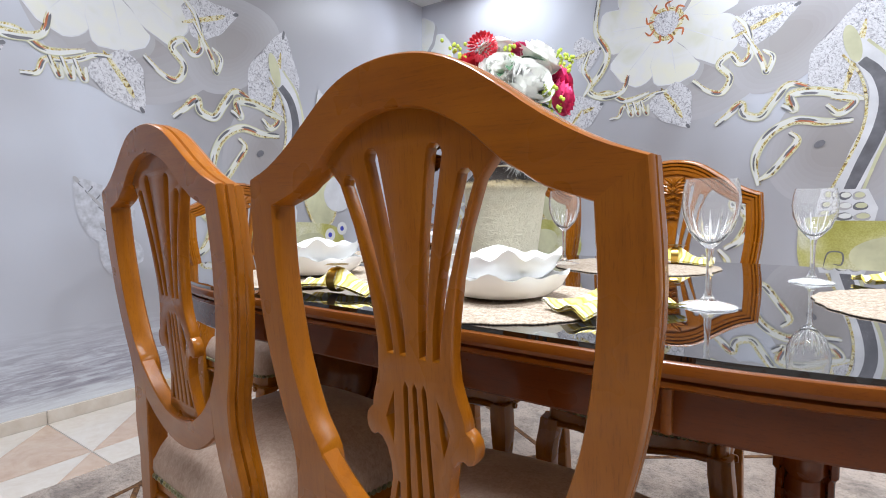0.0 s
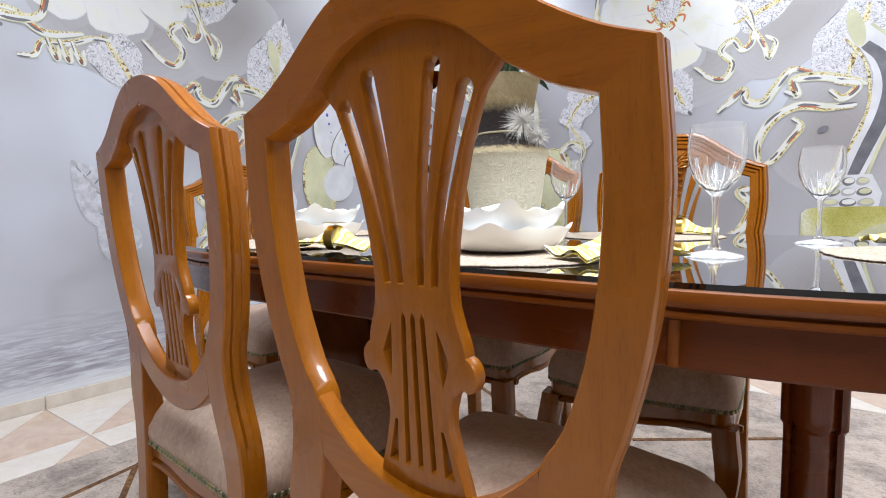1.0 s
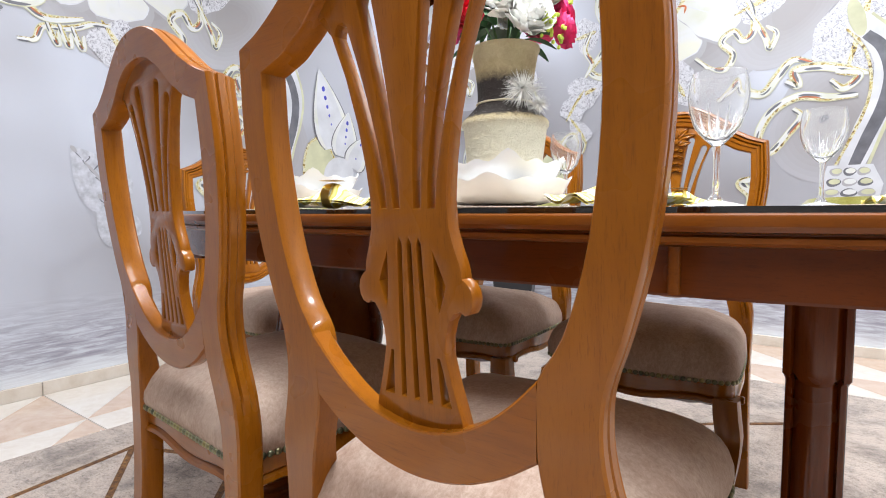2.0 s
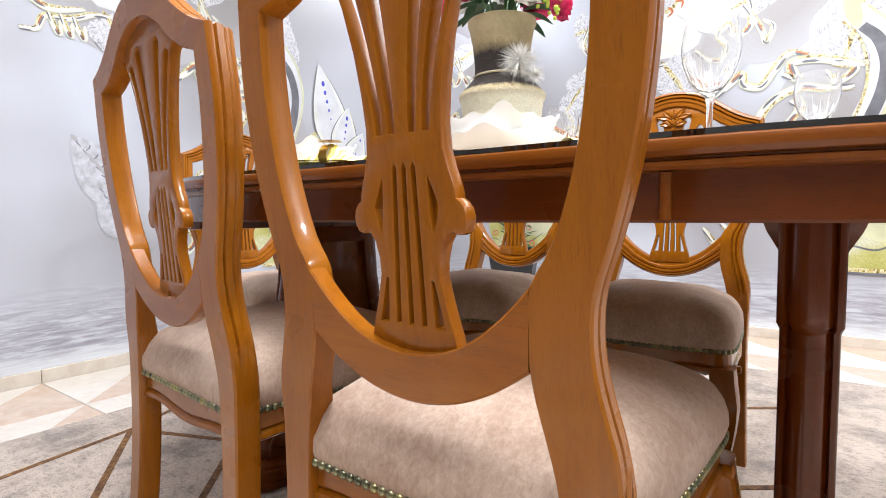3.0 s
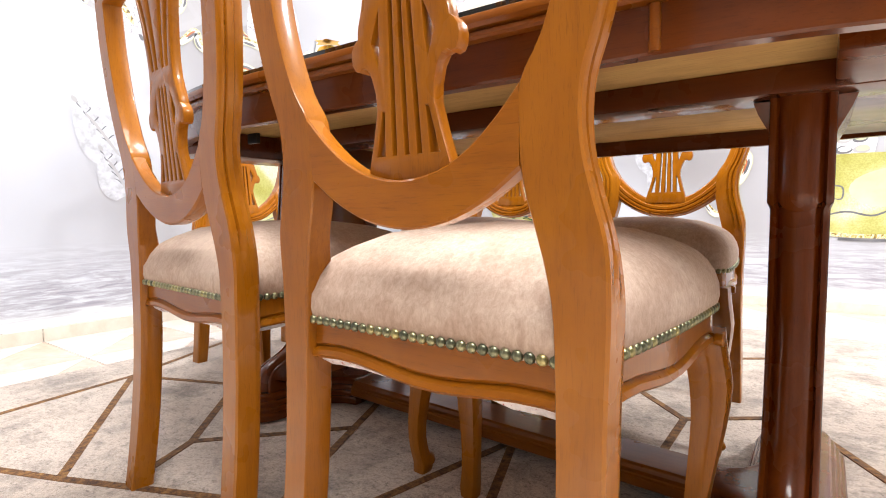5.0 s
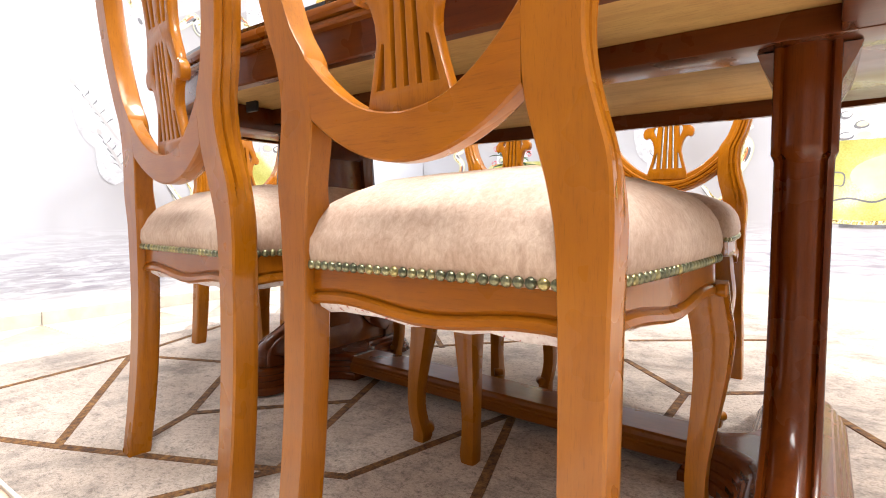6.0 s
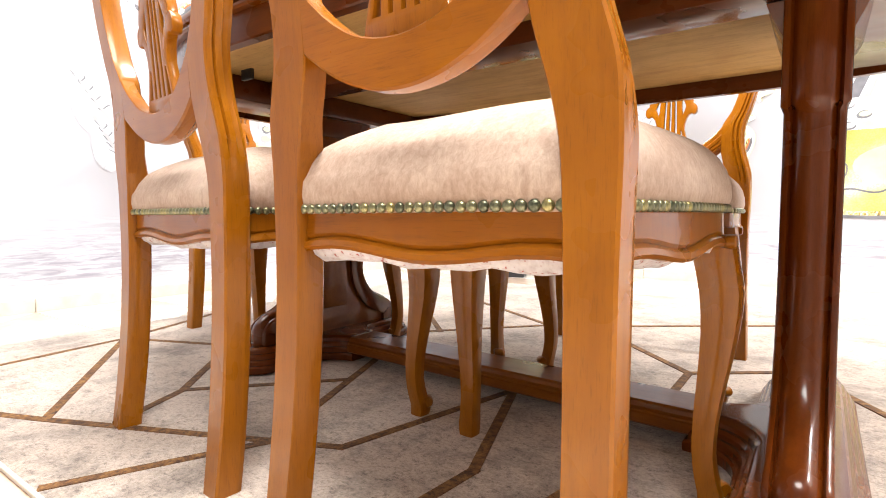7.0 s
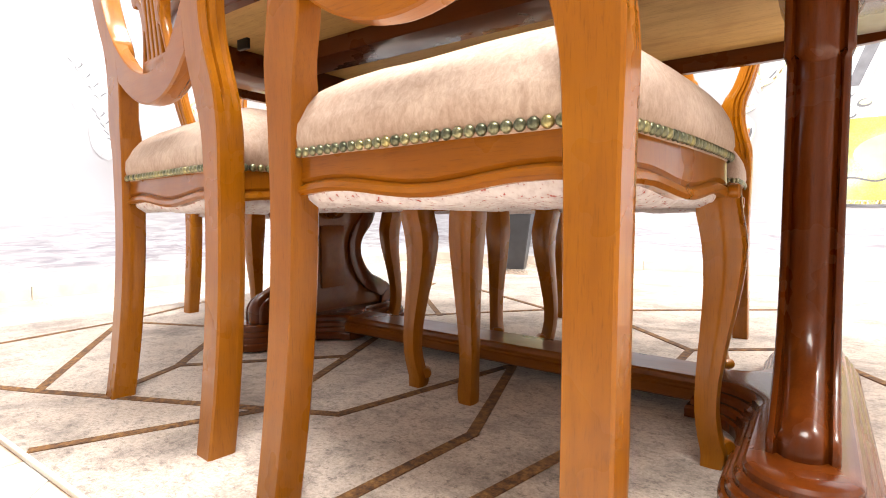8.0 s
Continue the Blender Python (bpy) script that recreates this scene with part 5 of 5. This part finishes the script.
for a, z, near in ((0.125, 1.28, 0.02), (0.135, 1.25, 0.03), (-0.12, 1.285, 0.02), (-0.10, 1.275, 0.06), (0.075, 1.175, 0.11), (0.10, 1.165, 0.09), (0.0, 1.27, 0.08)):
    c = at(a, z, near)
    vs, fs = [], []
    for _ in range(16):
        o = Vector((rng.gauss(0, 1), rng.gauss(0, 1), rng.gauss(0, 1.2))) * 0.011
        bv, bf = lathe([(0.0008, -0.0045), (0.004, -0.002), (0.004, 0.002), (0.0008, 0.0045)], 6, c + o)
        m = len(vs)
        vs += bv
        fs += [tuple(i + m for i in g) for g in bf]
    tagged(link_mesh("sprig", vs, fs, SPRIG, bouquet), kind="stuff")
for a in range(7):
    d = Vector((math.cos(a * 0.9), math.sin(a * 0.9), 0)) * 0.05
    v, f = loft([[tuple(Vector((0, 0, 0.34)) + d * t + Vector((0.002 * math.cos(b), 0.002 * math.sin(b), 0.11 * t))) for b in (0, 2.1, 4.2)] for t in (0, 0.5, 1)])
    link_mesh("stem", v, f, STEM, bouquet)

# ---- planter in the corner ----
planter = thing("planter", "tall black tapered planter standing in the corner", "planter", m=pose(-1.66, 3.14, FLOOR, 0, 0, 20))
rings = []
for h, z in ((0.080, 0.0), (0.084, 0.004), (0.150, 0.47), (0.154, 0.474), (0.154, 0.488), (0.142, 0.49), (0.140, 0.45), (0.001, 0.448)):
    rings.append([(x * h, y * h, z) for x, y in ((-1, -0.94), (-0.94, -1), (0.94, -1), (1, -0.94), (1, 0.94), (0.94, 1), (-0.94, 1), (-1, 0.94))])
v, f = loft(rings)
link_mesh("body", v, f, BLACK, planter, angle=20)
plant = thing("potted_plant", "leafy green plant with small red flowers in the planter", "plant", m=pose(-1.66, 3.14, FLOOR + 0.448))
for k in range(90):
    a = k * 2.39996
    h = rng.uniform(0.02, 0.46)
    rad = rng.uniform(0.02, 0.13) * (1 - 0.4 * h)
    leafy(plant, Vector((rad * math.cos(a), rad * math.sin(a), h)), Vector((math.cos(a), math.sin(a), rng.uniform(-0.2, 0.8))), rng.uniform(0.05, 0.10), rng.uniform(0.02, 0.04), LEAF)
for k in range(5):
    a = k * 1.3
    v, f = loft([[(0.05 * t * math.cos(a) + 0.004 * math.cos(b), 0.05 * t * math.sin(a) + 0.004 * math.sin(b), 0.45 * t) for b in (0, 2.1, 4.2)] for t in (0, 0.5, 1)])
    link_mesh("stem", v, f, STEM, plant)
for k in range(12):
    a = k * 2.0
    dahlia(plant, Vector((0.13 * math.cos(a), 0.13 * math.sin(a), 0.08 + 0.034 * k)), 0.020, ROSE_R, 40)

# ---- stone skirting and floor tiles ----
skirt = thing("baseboard", "low beige stone skirting along the papered walls", "baseboard", kind="structure")


def skirt_piece(x0, x1, y0, y1):
    part("strip", box_bm(x0, x1, y0, y1, FLOOR - 0.003, 0.050, 0.003, 1), SKIRT_STONE, skirt)


k = NORTH - 0.012
while k > SOUTH:
    skirt_piece(WEST, WEST + 0.012, max(SOUTH, k - 0.448), k)
    k -= 0.45
k = WEST
while k < EAST:
    skirt_piece(k, min(EAST, k + 0.448), NORTH - 0.012, NORTH)
    k += 0.45


def tile_mesh(flip, mat):
    s, g, h = 0.45, 0.0012, 0.004
    c = [(g, g), (s - g, g), (s - g, s - g), (g, s - g)]
    tri = [c[0], c[1], c[3]] if flip == 0 else [c[2], c[3], c[1]]
    shrink = 0.0009
    cx, cy = sum(p[0] for p in tri) / 3, sum(p[1] for p in tri) / 3
    tri = [(cx + (x - cx) * (1 - 0.006), cy + (y - cy) * (1 - 0.006)) for x, y in tri]
    top = [(cx + (x - cx) * (1 - shrink * 6), cy + (y - cy) * (1 - shrink * 6), 0.0) for x, y in tri]
    vs = [(x, y, -h) for x, y in tri] + [(x, y, -0.001) for x, y in tri] + top
    fs = [(6, 7, 8)] + [(a, (a + 1) % 3, 3 + (a + 1) % 3, 3 + a) for a in range(3)] + [(3 + a, 3 + (a + 1) % 3, 6 + (a + 1) % 3, 6 + a) for a in range(3)]
    me = bpy.data.meshes.new("floor_tile")
    me.from_pydata(vs, [], fs)
    me.materials.append(mat)
    return me


TILES = [tile_mesh(0, TILE_CREAM), tile_mesh(1, TILE_PINK)]
nx, ny = int((EAST - WEST) / 0.45) + 1, int((NORTH - SOUTH) / 0.45) + 1
for i in range(nx):
    for j in range(ny):
        x, y = WEST + 0.012 + i * 0.45, NORTH - 0.012 - (j + 1) * 0.45
        if x > RX0 + 0.02 and x + 0.45 < RX1 - 0.02 and y > RY0 + 0.02 and y + 0.45 < RY1 - 0.02:
            continue
        for h in range(2):
            tile = new("floor_tile", TILES[h])
            tile.parent = floor
            tile.location = (x, y, FLOOR)
